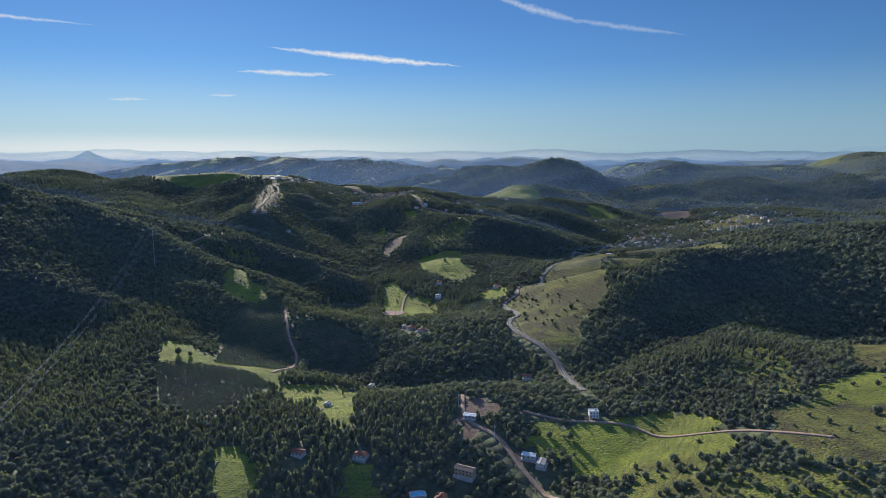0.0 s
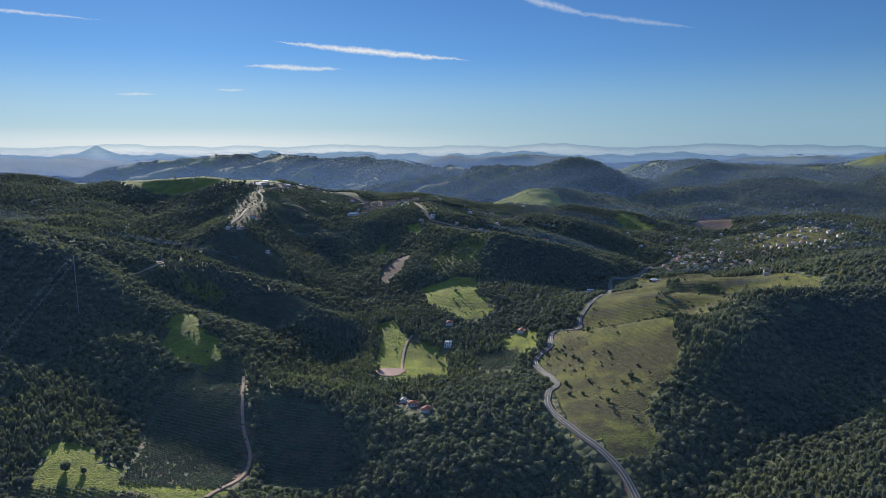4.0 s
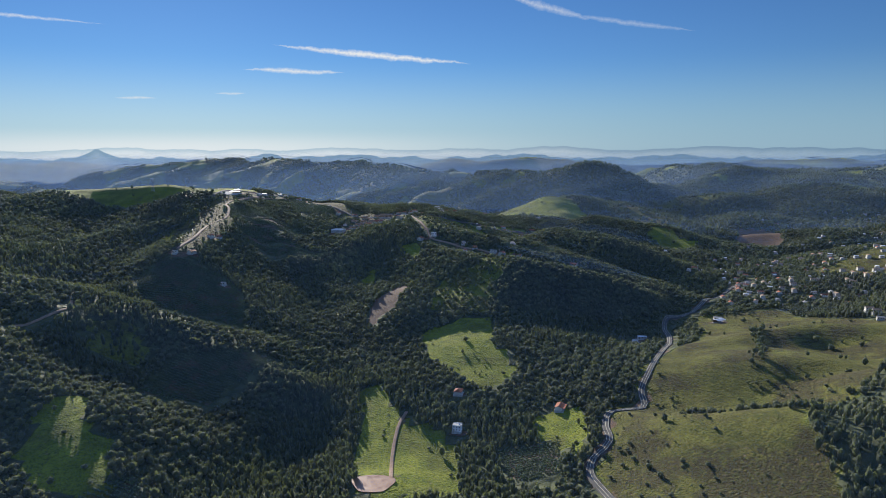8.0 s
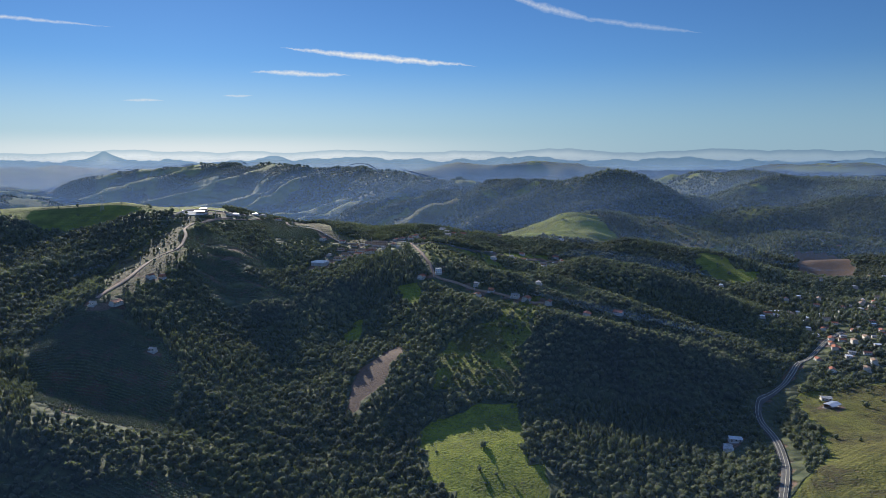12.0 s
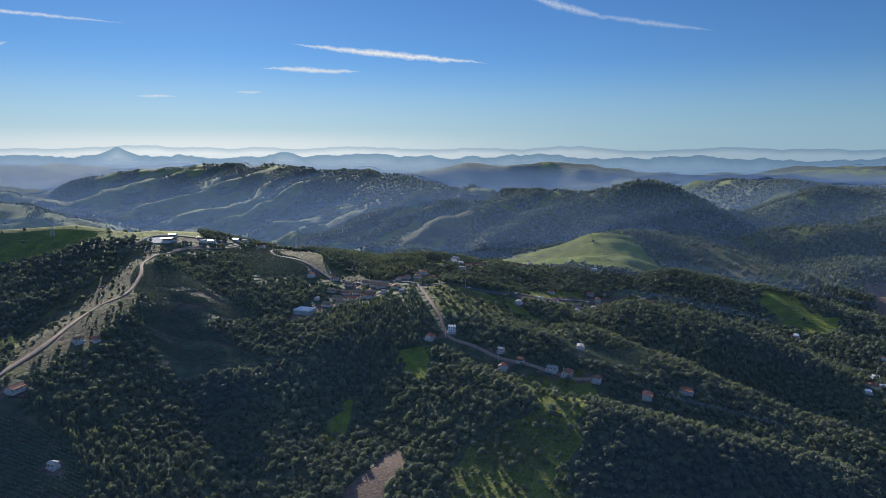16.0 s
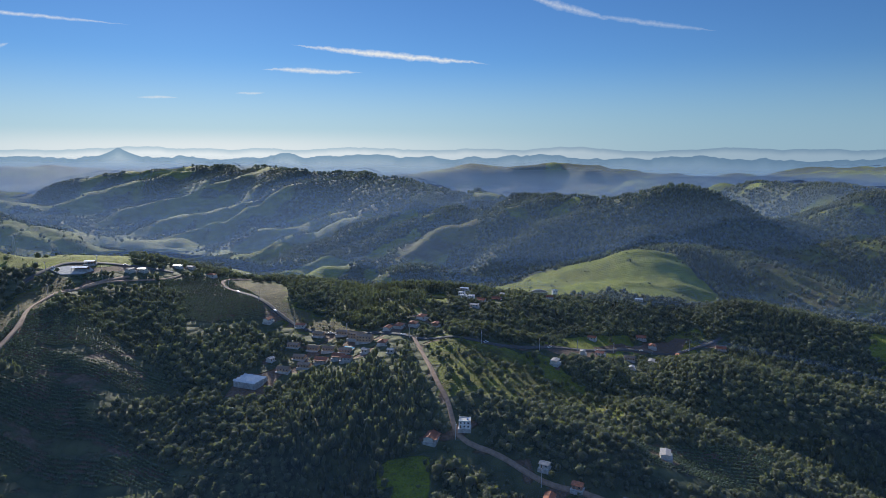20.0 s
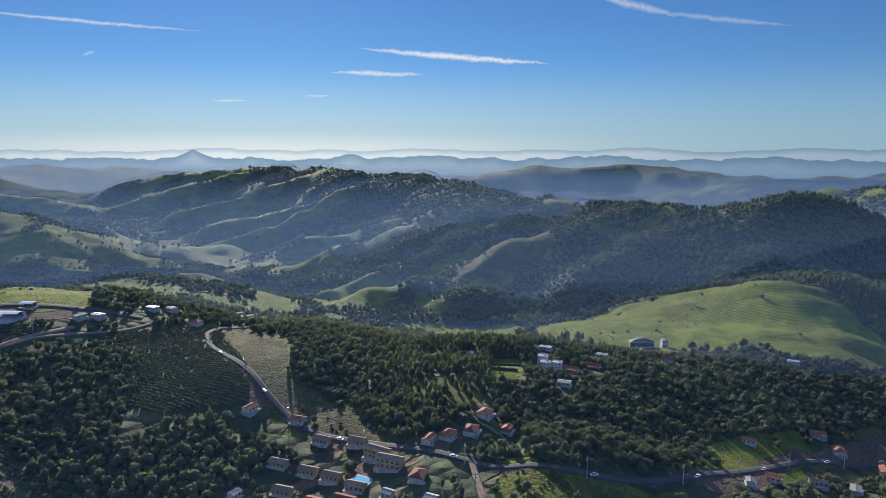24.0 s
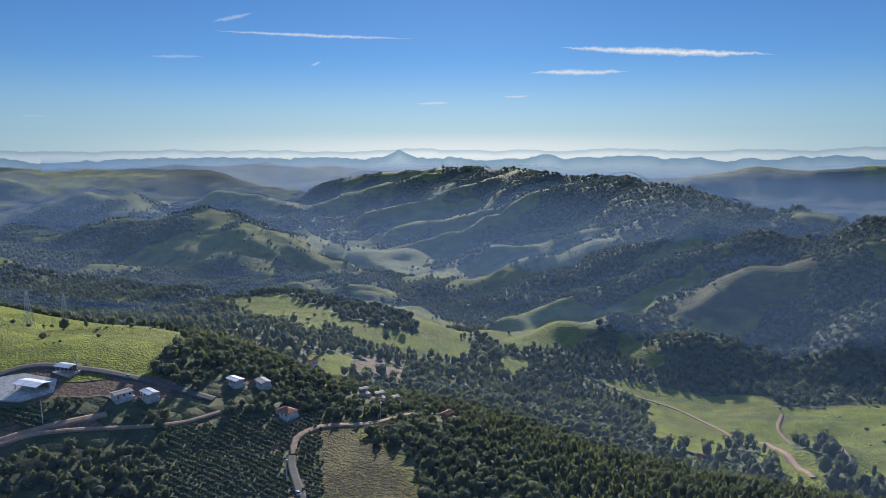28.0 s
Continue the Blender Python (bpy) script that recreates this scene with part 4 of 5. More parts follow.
def build_roads():
    labels = {"asphalt_road": "winding grey asphalt road along the valley side", "village_road": "narrow asphalt road over the ridge",
              "dirt_road": "pale reddish dirt road on the ridge", "farm_track": "narrow sandy farm track through grass"}
    for kind, width, line in ROADS:
        me = bpy.data.meshes.new(kind)
        set_mesh(me, *ribbon(line, width / 2, 0.45, 1.5))
        me.materials.append(ASPHALT if kind in ("asphalt_road", "village_road") else DIRT)
        road = tagged(new(kind, me), labels[kind], "road", kind="structure")
        if kind == "asphalt_road":
            mark = bpy.data.meshes.new("centre_line")
            set_mesh(mark, *ribbon(line, 0.09, 0.49, 0.03))
            mark.materials.append(LINE)
            ob = new("centre_line", mark)
            ob.parent = road
            d = np.gradient(line, axis=0)
            d /= np.hypot(d[:, 0], d[:, 1])[:, None]
            for side in (-1, 1):
                mark = bpy.data.meshes.new("edge_line")
                set_mesh(mark, *ribbon(line + side * (width / 2 - 0.45) * np.stack([d[:, 1], -d[:, 0]], 1), 0.07, 0.5, 0.03))
                mark.materials.append(LINE)
                ob = new("edge_line", mark)
                ob.parent = road


build_roads()

# ---- pond ----


def build_pond():
    bm = bmesh.new()
    top = POND_LEVEL + 0.25
    ring = [bm.verts.new((-46 + 10 * math.cos(a) * (1 + 0.15 * math.sin(3 * a)), 572 + 9 * math.sin(a) * (1 + 0.12 * math.cos(2 * a)), top)) for a in (i * math.tau / 36 for i in range(36))]
    low = [bm.verts.new((v.co.x, v.co.y, top - 3)) for v in ring]
    bm.faces.new(ring)
    for i in range(36):
        bm.faces.new((ring[i - 1], low[i - 1], low[i], ring[i]))
    me = bpy.data.meshes.new("pond")
    bm.to_mesh(me), bm.free()
    me.materials.append(POND)
    tagged(new("pond", me), "small muddy orange-brown farm pond", "pond", kind="structure")


build_pond()

# ---- haze sheets over the hills ----


def build_haze():
    """Added sheets that stand in for aerial haze: one draped over all the woods, upright ones behind each crest."""
    xs, ys = lines(-4700, -700, 900, 4700, 16.0, 1.03), lines(-1500, 150, 2400, 4850, 16.0, 1.03)
    gx, gy = np.meshgrid(xs, ys)
    x, y = gx.ravel(), gy.ravel()
    z = land(x, y)
    for dx, dy in ((16, 0), (-16, 0), (0, 16), (0, -16)):
        z = np.maximum(z, land(x + dx, y + dy) * 0.6 + z * 0.4)
    z = z + 10 + 8 * ease(np.hypot(x, y - 900), 600, 2000)
    w, h = len(xs), len(ys)
    i = (np.arange(h - 1)[:, None] * w + np.arange(w - 1)[None, :]).ravel()
    me = grid_mesh("mist", x, y, z, np.stack([i, i + 1, i + w + 1, i + w], 1), HAZE)
    tagged(new("mist", me), "thin see-through sheet standing in for blue haze over the slopes", "mist", kind="stuff")
    for thick, low, high, line in (
        (0.09, 85, 160, [(-3000, 1300), (-700, 1290), (-250, 1240), (150, 1225), (500, 1260), (3000, 1350)]),
        (0.14, 85, 160, [(-3600, 1560), (-900, 1620), (-300, 1560), (100, 1540), (500, 1580), (3600, 1700)]),
        (0.22, 85, 158, [(-3900, 2300), (-1300, 2150), (-700, 1980), (-300, 1890), (200, 1850), (700, 1860), (3900, 2000)]),
        (0.50, 80, 158, [(-4200, 3640), (-2200, 3680), (-1200, 3560), (-400, 3150), (400, 2650), (1200, 2450), (4200, 2600)]),
    ):
        turns = np.array(line, float)
        along = np.concatenate([[0], np.cumsum(np.hypot(*np.diff(turns, axis=0).T))])
        steps = np.linspace(0, along[-1], 160)
        p = np.column_stack([np.interp(steps, along, turns[:, 0]), np.interp(steps, along, turns[:, 1])])
        heights = np.linspace(-90, high, 12)
        v = np.concatenate([np.column_stack([p, np.full(len(p), t)]) for t in heights])
        k = (np.arange(len(heights) - 1)[:, None] * len(p) + np.arange(len(p) - 1)[None, :]).ravel()
        me = bpy.data.meshes.new("mist_bank")
        set_mesh(me, v, np.stack([k, k + 1, k + len(p) + 1, k + len(p)], 1))
        me.materials.append(haze_material(thick, low, high, 0.10))
        tagged(new("mist_bank", me), "upright see-through sheet standing in for blue haze behind a crest", "mist", kind="stuff")


build_haze()

# ---- trees ----
ICO = bmesh.new()
bmesh.ops.create_icosphere(ICO, subdivisions=1, radius=1.0)
ICO_V = np.array([v.co[:] for v in ICO.verts])
ICO_F = np.array([[v.index for v in f.verts] for f in ICO.faces if f.calc_center_median().z > -0.65])
ICO.free()
trees_rng = np.random.default_rng(11)


def crown_shape(cards, size, seed, pointed=0.0):
    """A ragged crown of unit radius: an uneven heart with many leaf clumps round it. Returns vertices and triangles."""
    r = np.random.default_rng(seed)
    heart = ICO_V * (0.8 + 0.25 * r.random((len(ICO_V), 1)))
    verts, faces = [heart], [ICO_F]
    start = len(heart)
    for _ in range(cards):
        d = r.normal(size=3)
        d[2] = abs(d[2]) * 0.9 - 0.25
        d /= np.linalg.norm(d)
        at = d * (0.78 + 0.26 * r.random())
        a = r.normal(size=3)
        a -= a @ d * d * 0.6
        a /= np.linalg.norm(a)
        b = np.cross(a, d + 0.8 * r.normal(size=3))
        b /= np.linalg.norm(b) + 1e-6
        s = size * (0.6 + 0.7 * r.random())
        leafy = np.array([at - a * s, at + b * s * 1.1 + d * s * 0.4, at + a * s])
        verts.append(leafy)
        faces.append(np.array([[0, 1, 2]]) + start)
        start += 3
    v = np.vstack(verts)
    if pointed:
        taper = 1 - pointed * np.clip((v[:, 2] + 0.3) / 1.3, 0, 1)
        v[:, :2] *= taper[:, None]
    return v, np.vstack(faces)


def mass(name, label, x, y, z, radius, height, tint, shapes, material_used):
    """Crowns joined into one mesh."""
    pick = trees_rng.integers(0, len(shapes), len(x))
    turn = trees_rng.uniform(0, math.tau, len(x))
    vs, fs, ts, start = [], [], [], 0
    for k, (v, f) in enumerate(shapes):
        m = np.nonzero(pick == k)[0]
        if not len(m):
            continue
        c, s = np.cos(turn[m])[:, None], np.sin(turn[m])[:, None]
        px = x[m, None] + radius[m, None] * (c * v[None, :, 0] - s * v[None, :, 1])
        py = y[m, None] + radius[m, None] * (s * v[None, :, 0] + c * v[None, :, 1])
        pz = z[m, None] + height[m, None] * (0.55 + 0.45 * v[None, :, 2])
        vs.append(np.stack([px, py, pz], 2).reshape(-1, 3))
        fs.append((f[None] + (np.arange(len(m)) * len(v))[:, None, None] + start).reshape(-1, 3))
        ts.append(np.repeat(tint[m], len(v)))
        start += len(m) * len(v)
    me = bpy.data.meshes.new(name)
    set_mesh(me, np.vstack(vs), np.vstack(fs))
    me.attributes.new("tint", "FLOAT", "POINT").data.foreach_set("value", np.concatenate(ts).astype(np.float32))
    me.materials.append(material_used)
    return tagged(new(name, me), label, "forest" if "forest" in name else "shrubs", kind="stuff")


def scatter(x0, x1, y0, y1, step):
    gx, gy = np.meshgrid(np.arange(x0, x1, step), np.arange(y0, y1, step))
    x = gx.ravel() + trees_rng.uniform(-0.48, 0.48, gx.size) * step
    y = gy.ravel() + trees_rng.uniform(-0.48, 0.48, gx.size) * step
    seen = ((np.abs(x) < 0.74 * y + 60) & (y > 170)) | ((x < -70) & (x > -2.0 * (y - 960) - 100) & (y > 1000))
    return x[seen], y[seen]


def free_of_sites(x, y):
    ok = np.ones(len(x), bool)
    for sx, sy, r in SITES:
        ok &= (x - sx) ** 2 + (y - sy) ** 2 > (r * 0.8) ** 2
    return ok


def wooded(x, y):
    """How likely a tree stands there, 0 to 1."""
    dense = 0.78 + 0.45 * grain(x, y, 60, 41)
    dense[in_patch(("green", "dry"), x, y)] = 0.008
    dense[in_patch(("brown",), x, y)] = 0.03
    dense[in_patch(("scrub",), x, y)] = 0.3
    dense[in_patch(("soil",), x, y, (0.0, 6.0)) | in_patch(("crop",), x, y, (0.0, 6.0))] = 0.0
    dense[in_patch(("wood",), x, y, (0.0,))] = 0.6
    dense *= 1 - 0.96 * ease(meadow(x, y), 0.35, 0.65)
    return dense


STRETCH = (-150, 30, 1055, 1180)  # the wood on the last slope, tree by tree


def build_forest():
    close = [crown_shape(12, 0.42, s, (0.0, 0.0, 0.15, 0.3)[s % 4]) for s in range(8)]
    mid = [crown_shape(6, 0.5, s, (0.0, 0.3)[s % 2]) for s in range(20, 26)]
    far = [crown_shape(2, 0.6, s) for s in range(30, 35)]
    singles = None
    for name, label, box, step, shapes, grow in (
        ("forest_canopy", "dense dark green subtropical forest on the valley slopes", (-290, 290, 170, 1250), 3.05, close, 0.41),
        ("forest_canopy", "dark forest on the western hillside", (-720, -290, 170, 1250), 3.9, mid, 0.5),
        ("forest_canopy", "dark forest on the eastern hillside", (290, 560, 170, 1250), 3.9, mid, 0.5),
        ("forest_canopy", "dark green woods on the farther slopes", (-1000, 1000, 1250, 2000), 5.9, mid, 0.66),
        ("forest_canopy", "bluish dark woods along the long ridge", (-1900, 1700, 2000, 3500), 11.0, far, 1.0),
        ("forest_canopy", "dark woods on the hills across the misty valley", (-2100, -1000, 1250, 2300), 10.0, far, 0.9),
        ("forest_canopy", "scattered trees between the town's gardens", (560, 1150, 700, 1250), 6.0, mid, 0.65),
    ):
        x, y = scatter(box[0], box[1], box[2], box[3], step)
        keep = trees_rng.random(len(x)) < wooded(x, y)
        keep &= ~road_gap(x, y, 2.2) & ~road_gap(x, y + 7, 2.5) & ~road_gap(x, y + 13, 1.0) & free_of_sites(x, y) & free_of_sites(x, y + 8)
        x, y = x[keep], y[keep]
        n = len(x)
        tall = ease(grain(x, y, 75, 43), 0.55, 0.75)
        radius = grow * (2.3 + 3.6 * trees_rng.random(n) ** 2.4) * (1 - 0.25 * tall)
        height = grow * (1.5 + 2.4 * trees_rng.random(n)) + 1.6 * radius + 2.4 * tall
        tint = np.clip(0.55 * grain(x, y, 55, 44) + 0.55 * trees_rng.random(n) - 0.05, 0, 1)
        z = ground_height(x, y) - 0.6
        if singles is None:
            a, b, c, d = STRETCH
            own = np.nonzero((x > a) & (x < b) & (y > c) & (y < d))[0]
            own = own[np.argsort(y[own])][:300]
            singles = [(x[i], y[i], z[i], radius[i], height[i], tint[i]) for i in own]
            rest = np.ones(n, bool)
            rest[own] = False
            x, y, z, radius, height, tint = (q[rest] for q in (x, y, z, radius, height, tint))
        mass(name, label, x, y, z, radius, height, tint, shapes, LEAVES)
    return singles


def tree_kind(seed):
    """A tree of unit crown radius and height 1: trunk, limbs and a leafy crown."""
    root = new("tree")
    trunk = bmesh.new()
    r = random.Random(seed)
    bmesh.ops.create_cone(trunk, segments=7, radius1=0.035, radius2=0.018, depth=0.62, cap_ends=True, matrix=Matrix.Translation((0, 0, 0.27)))
    for v in trunk.verts:
        v.co.x += 0.03 * math.sin(v.co.z * 5 + seed)
    for _ in range(5):
        a, up = r.uniform(0, math.tau), r.uniform(0.35, 0.52)
        tip = Vector((0.42 * math.cos(a), 0.42 * math.sin(a), up + 0.24))
        foot = Vector((0, 0, up))
        turn = (tip - foot).to_track_quat("Z", "Y").to_matrix().to_4x4()
        bmesh.ops.create_cone(trunk, segments=5, radius1=0.016, radius2=0.006, depth=(tip - foot).length, matrix=Matrix.Translation((foot + tip) / 2) @ turn)
    part("trunk", trunk, BARK, root)
    v, f = crown_shape(90, 0.27, 60 + seed, 0.3 if seed % 3 == 2 else 0.0)
    v = v * np.array([1, 1, 0.42]) + np.array([0, 0, 0.6])
    me = bpy.data.meshes.new("crown")
    set_mesh(me, v, f)
    me.attributes.new("tint", "FLOAT", "POINT").data.foreach_set("value", np.full(len(v), (0.15, 0.35, 0.55, 0.75, 0.4, 0.65)[seed % 6], np.float32))
    me.materials.append(LEAVES)
    crown = new("crown", me)
    crown.parent = root
    return tagged(root, "broad-leaved tree with a dark green uneven crown", "tree", "trees on the last slope")


def part(name, bm, material_used, parent, label=""):
    """Links a bmesh as one mesh object under a thing or a part."""
    me = bpy.data.meshes.new(name)
    bm.to_mesh(me), bm.free()
    me.materials.append(material_used)
    ob = new(name, me)
    ob.parent = parent
    if label:
        ob["label"] = label
    return ob


def plant_singles(singles):
    kinds = [tree_kind(s) for s in range(6)]
    used = set()
    for x, y, z, radius, height, tint in singles:
        k = min(5, int(tint * 6)) if tint < 0.99 else 5
        m = pose(x, y, z, 0, 0, (x * 37 + y * 91) % 360)
        root = kinds[k]
        if k not in used:
            used.add(k)
            root.matrix_basis = m
        else:
            root = copy_thing(kinds[k], m)
        root.scale = (radius, radius, height)
    for k, root in enumerate(kinds):
        if k not in used:
            for o in (*root.children_recursive, root):
                bpy.data.objects.remove(o)


plant_singles(build_forest())

# ---- coffee ----


def build_crops():
    shapes = [crown_shape(3, 0.7, s) for s in range(50, 54)]
    xs, ys, done = [], [], []
    for kind, outline in PATCHES:
        if kind != "crop":
            continue
        (x0, y0), (x1, y1) = outline.min(0), outline.max(0)
        gx, gy = np.meshgrid(np.arange(x0, x1, 1.15), np.arange(y0, y1, 2.2))
        x, y = gx.ravel(), gy.ravel()
        y = y + 9 * np.sin(x / 45.0) + 5 * grain(x, y * 0, 70, 51)
        ok = inside(outline, x, y)
        for other in done:
            ok &= ~inside(other, x, y)
        done.append(outline)
        xs.append(x[ok] + trees_rng.uniform(-0.3, 0.3, ok.sum())), ys.append(y[ok] + trees_rng.uniform(-0.25, 0.25, ok.sum()))
    x, y = np.concatenate(xs), np.concatenate(ys)
    keep = ~road_gap(x, y, 1.0) & free_of_sites(x, y) & (trees_rng.random(len(x)) < 0.93)
    x, y = x[keep], y[keep]
    n = len(x)
    mass("coffee_shrubs", "rows of dark green coffee shrubs on red earth", x, y, ground_height(x, y) - 0.2, 0.48 + 0.24 * trees_rng.random(n), 0.9 + 0.5 * trees_rng.random(n),
         trees_rng.random(n) * 0.9, shapes, SHRUB)


def build_scrub():
    """Bushes dotted over the pastures."""
    shapes = [crown_shape(8, 0.5, s) for s in range(70, 74)]
    x, y = scatter(-400, 520, 180, 1700, 3.6)
    open_land = in_patch(("green", "dry", "scrub", "brown"), x, y)
    p = np.where(in_patch(("scrub",), x, y), 0.6, np.where(in_patch(("green",), x, y), 0.13, 0.3)) * open_land * ease(grain(x, y, 34, 61), 0.35, 0.8)
    keep = (trees_rng.random(len(x)) < p) & ~road_gap(x, y, 1.0) & free_of_sites(x, y)
    x, y = x[keep], y[keep]
    n = len(x)
    size = 0.3 + 1.3 * trees_rng.random(n) ** 3
    mass("pasture_shrubs", "low bushes and tussocks dotted over the pastures", x, y, ground_height(x, y) - 0.2, size, size * 1.5, trees_rng.random(n) * 0.95, shapes, LEAVES)


build_crops()
build_scrub()

# ---- houses ----


def box(bm, x0, x1, y0, y1, z0, z1):
    bmesh.ops.create_cube(bm, size=1, matrix=Matrix.Translation(((x0 + x1) / 2, (y0 + y1) / 2, (z0 + z1) / 2)) @ Matrix.Diagonal((x1 - x0, y1 - y0, z1 - z0, 1)))


def prism(profile, x0, x1):
    """A bar along x with the given outline of (y, z) points."""
    bm = bmesh.new()
    ends = [[bm.verts.new((x, y, z)) for y, z in profile] for x in (x0, x1)]
    bm.faces.new(ends[0]), bm.faces.new(ends[1][::-1])
    for i in range(len(profile)):
        bm.faces.new((ends[0][i - 1], ends[1][i - 1], ends[1][i], ends[0][i]))
    bmesh.ops.recalc_face_normals(bm, faces=bm.faces)
    return bm


def gable_wall(length, width, height, pitch):
    b, rise = width / 2, width / 2 * pitch
    return prism([(-b, -2.5), (b, -2.5), (b, height), (0, height + rise), (-b, height)], -length / 2, length / 2)


def gable_roof(length, width, height, pitch, eave=0.45, thick=0.16):
    b, rise = width / 2 + eave, (width / 2 + eave) * pitch
    top = height + width / 2 * pitch + 0.05
    return prism([(-b, top - rise), (0, top), (b, top - rise), (b, top - rise + thick), (0, top + thick), (-b, top - rise + thick)], -length / 2 - eave, length / 2 + eave)


def hip_roof(length, width, height, pitch, eave=0.5, thick=0.16):
    bm = bmesh.new()
    a, b = length / 2 + eave, width / 2 + eave
    top = height + b * pitch
    low = [bm.verts.new(p) for p in ((-a, -b, height), (a, -b, height), (a, b, height), (-a, b, height))]
    edge = [bm.verts.new((v.co.x, v.co.y, height + thick)) for v in low]
    r0, r1 = bm.verts.new((-a + b, 0, top + thick)), bm.verts.new((a - b, 0, top + thick))
    bm.faces.new(low[::-1])
    for i in range(4):
        bm.faces.new((low[i - 1], low[i], edge[i], edge[i - 1]))
    bm.faces.new((edge[0], edge[1], r1, r0)), bm.faces.new((edge[2], edge[3], r0, r1))
    bm.faces.new((edge[1], edge[2], r1)), bm.faces.new((edge[3], edge[0], r0))
    return bm


def openings(root, length, width, floors, few=False, storey=2.5):
    n = 3 if few else max(2, int(length / 2.3))
    for f in range(floors):
        for s in (-1,) if few else (-1, 1):
            y = s * width / 2
            for k in range(n):
                x = -length / 2 + (k + 0.5) * length / n
                bm = bmesh.new()
                if s < 0 and k == 0 and f == 0:
                    box(bm, x - 0.42, x + 0.42, y - 0.06, y + 0.06, 0.0, 2.0)
                    door = part("door", bm, WOOD, root)
                    bm = bmesh.new()
                    box(bm, x + 0.28, x + 0.34, y - 0.12, y - 0.06, 0.95, 1.05)
                    part("handle", bm, STEEL, door)
                else:
                    z = f * storey
                    box(bm, x - 0.5, x + 0.5, y - 0.04, y + 0.04, z + 0.9, z + 1.9)
                    w = part("window", bm, PANE, root)
                    bm = bmesh.new()
                    box(bm, x - 0.6, x + 0.6, y - 0.09, y + 0.09, z + 0.8, z + 0.89)
                    part("sill", bm, CONCRETE, w)


def house_kind(length, width, floors, pitch, roof, wall, label, form="gable", name="house", porch=False, few=False):
    root = new(name)
    height = 2.5 * floors
    if form == "flat":
        bm = bmesh.new()
        box(bm, -length / 2, length / 2, -width / 2, width / 2, -2.5, height)
        part("wall", bm, wall, root)
        bm = bmesh.new()
        box(bm, -length / 2 - 0.2, length / 2 + 0.2, -width / 2 - 0.2, width / 2 + 0.2, height, height + 0.22)
        r = part("roof", bm, roof, root)
        bm = bmesh.new()
        for x0, x1, y0, y1 in ((-length / 2 - 0.2, length / 2 + 0.2, -width / 2 - 0.2, -width / 2), (-length / 2 - 0.2, length / 2 + 0.2, width / 2, width / 2 + 0.2)):
            box(bm, x0, x1, y0, y1, height + 0.22, height + 0.6)
        part("parapet", bm, wall, r)
        bm = bmesh.new()
        bmesh.ops.create_cone(bm, segments=14, radius1=0.62, radius2=0.55, depth=0.9, cap_ends=True, matrix=Matrix.Translation((length * 0.25, 0, height + 0.67)))
        part("water_tank", bm, BLUE, root, "blue rooftop water tank")
    elif form == "hip":
        bm = bmesh.new()
        box(bm, -length / 2, length / 2, -width / 2, width / 2, -2.5, height)
        part("wall", bm, wall, root)
        r = part("roof", hip_roof(length, width, height, pitch), roof, root)
        bm = bmesh.new()
        top = height + (width / 2 + 0.5) * pitch + 0.18
        bmesh.ops.create_cone(bm, segments=6, radius1=0.14, radius2=0.14, depth=max(0.6, length - width), matrix=pose(0, 0, top, 0, 90, 0))
        part("ridge_cap", bm, roof, r)
    else:
        part("wall", gable_wall(length, width, height, pitch), wall, root)
        r = part("roof", gable_roof(length, width, height, pitch), roof, root)
        bm = bmesh.new()
        top = height + width / 2 * pitch + 0.2
        bmesh.ops.create_cone(bm, segments=6, radius1=0.14, radius2=0.14, depth=length + 0.9, matrix=pose(0, 0, top, 0, 90, 0))
        part("ridge_cap", bm, roof, r)
    openings(root, length, width, floors, few)
    if porch:
        bm = bmesh.new()
        box(bm, -length / 2, length / 2, -width / 2 - 2.2, -width / 2 - 0.1, 2.2, 2.34)
        part("porch_roof", bm, roof, root)
        for k in range(4):
            bm = bmesh.new()
            x = -length / 2 + 0.2 + k * (length - 0.4) / 3
            box(bm, x - 0.09, x + 0.09, -width / 2 - 2.1, -width / 2 - 1.92, -0.5, 2.2)
            part("post", bm, WOOD, root)
    bm = bmesh.new()
    box(bm, -length / 2 - 0.5, length / 2 + 0.5, -width / 2 - 1.4, width / 2 + 0.5, -2.6, -0.03)
    part("plinth", bm, CONCRETE, root)
    return tagged(root, label, "house", "houses of the hamlets")


def level(x, y, reach=3):
    return max(float(ground_height(x + dx, y + dy)) for dx in (-reach, 0, reach) for dy in (-reach, 0, reach))


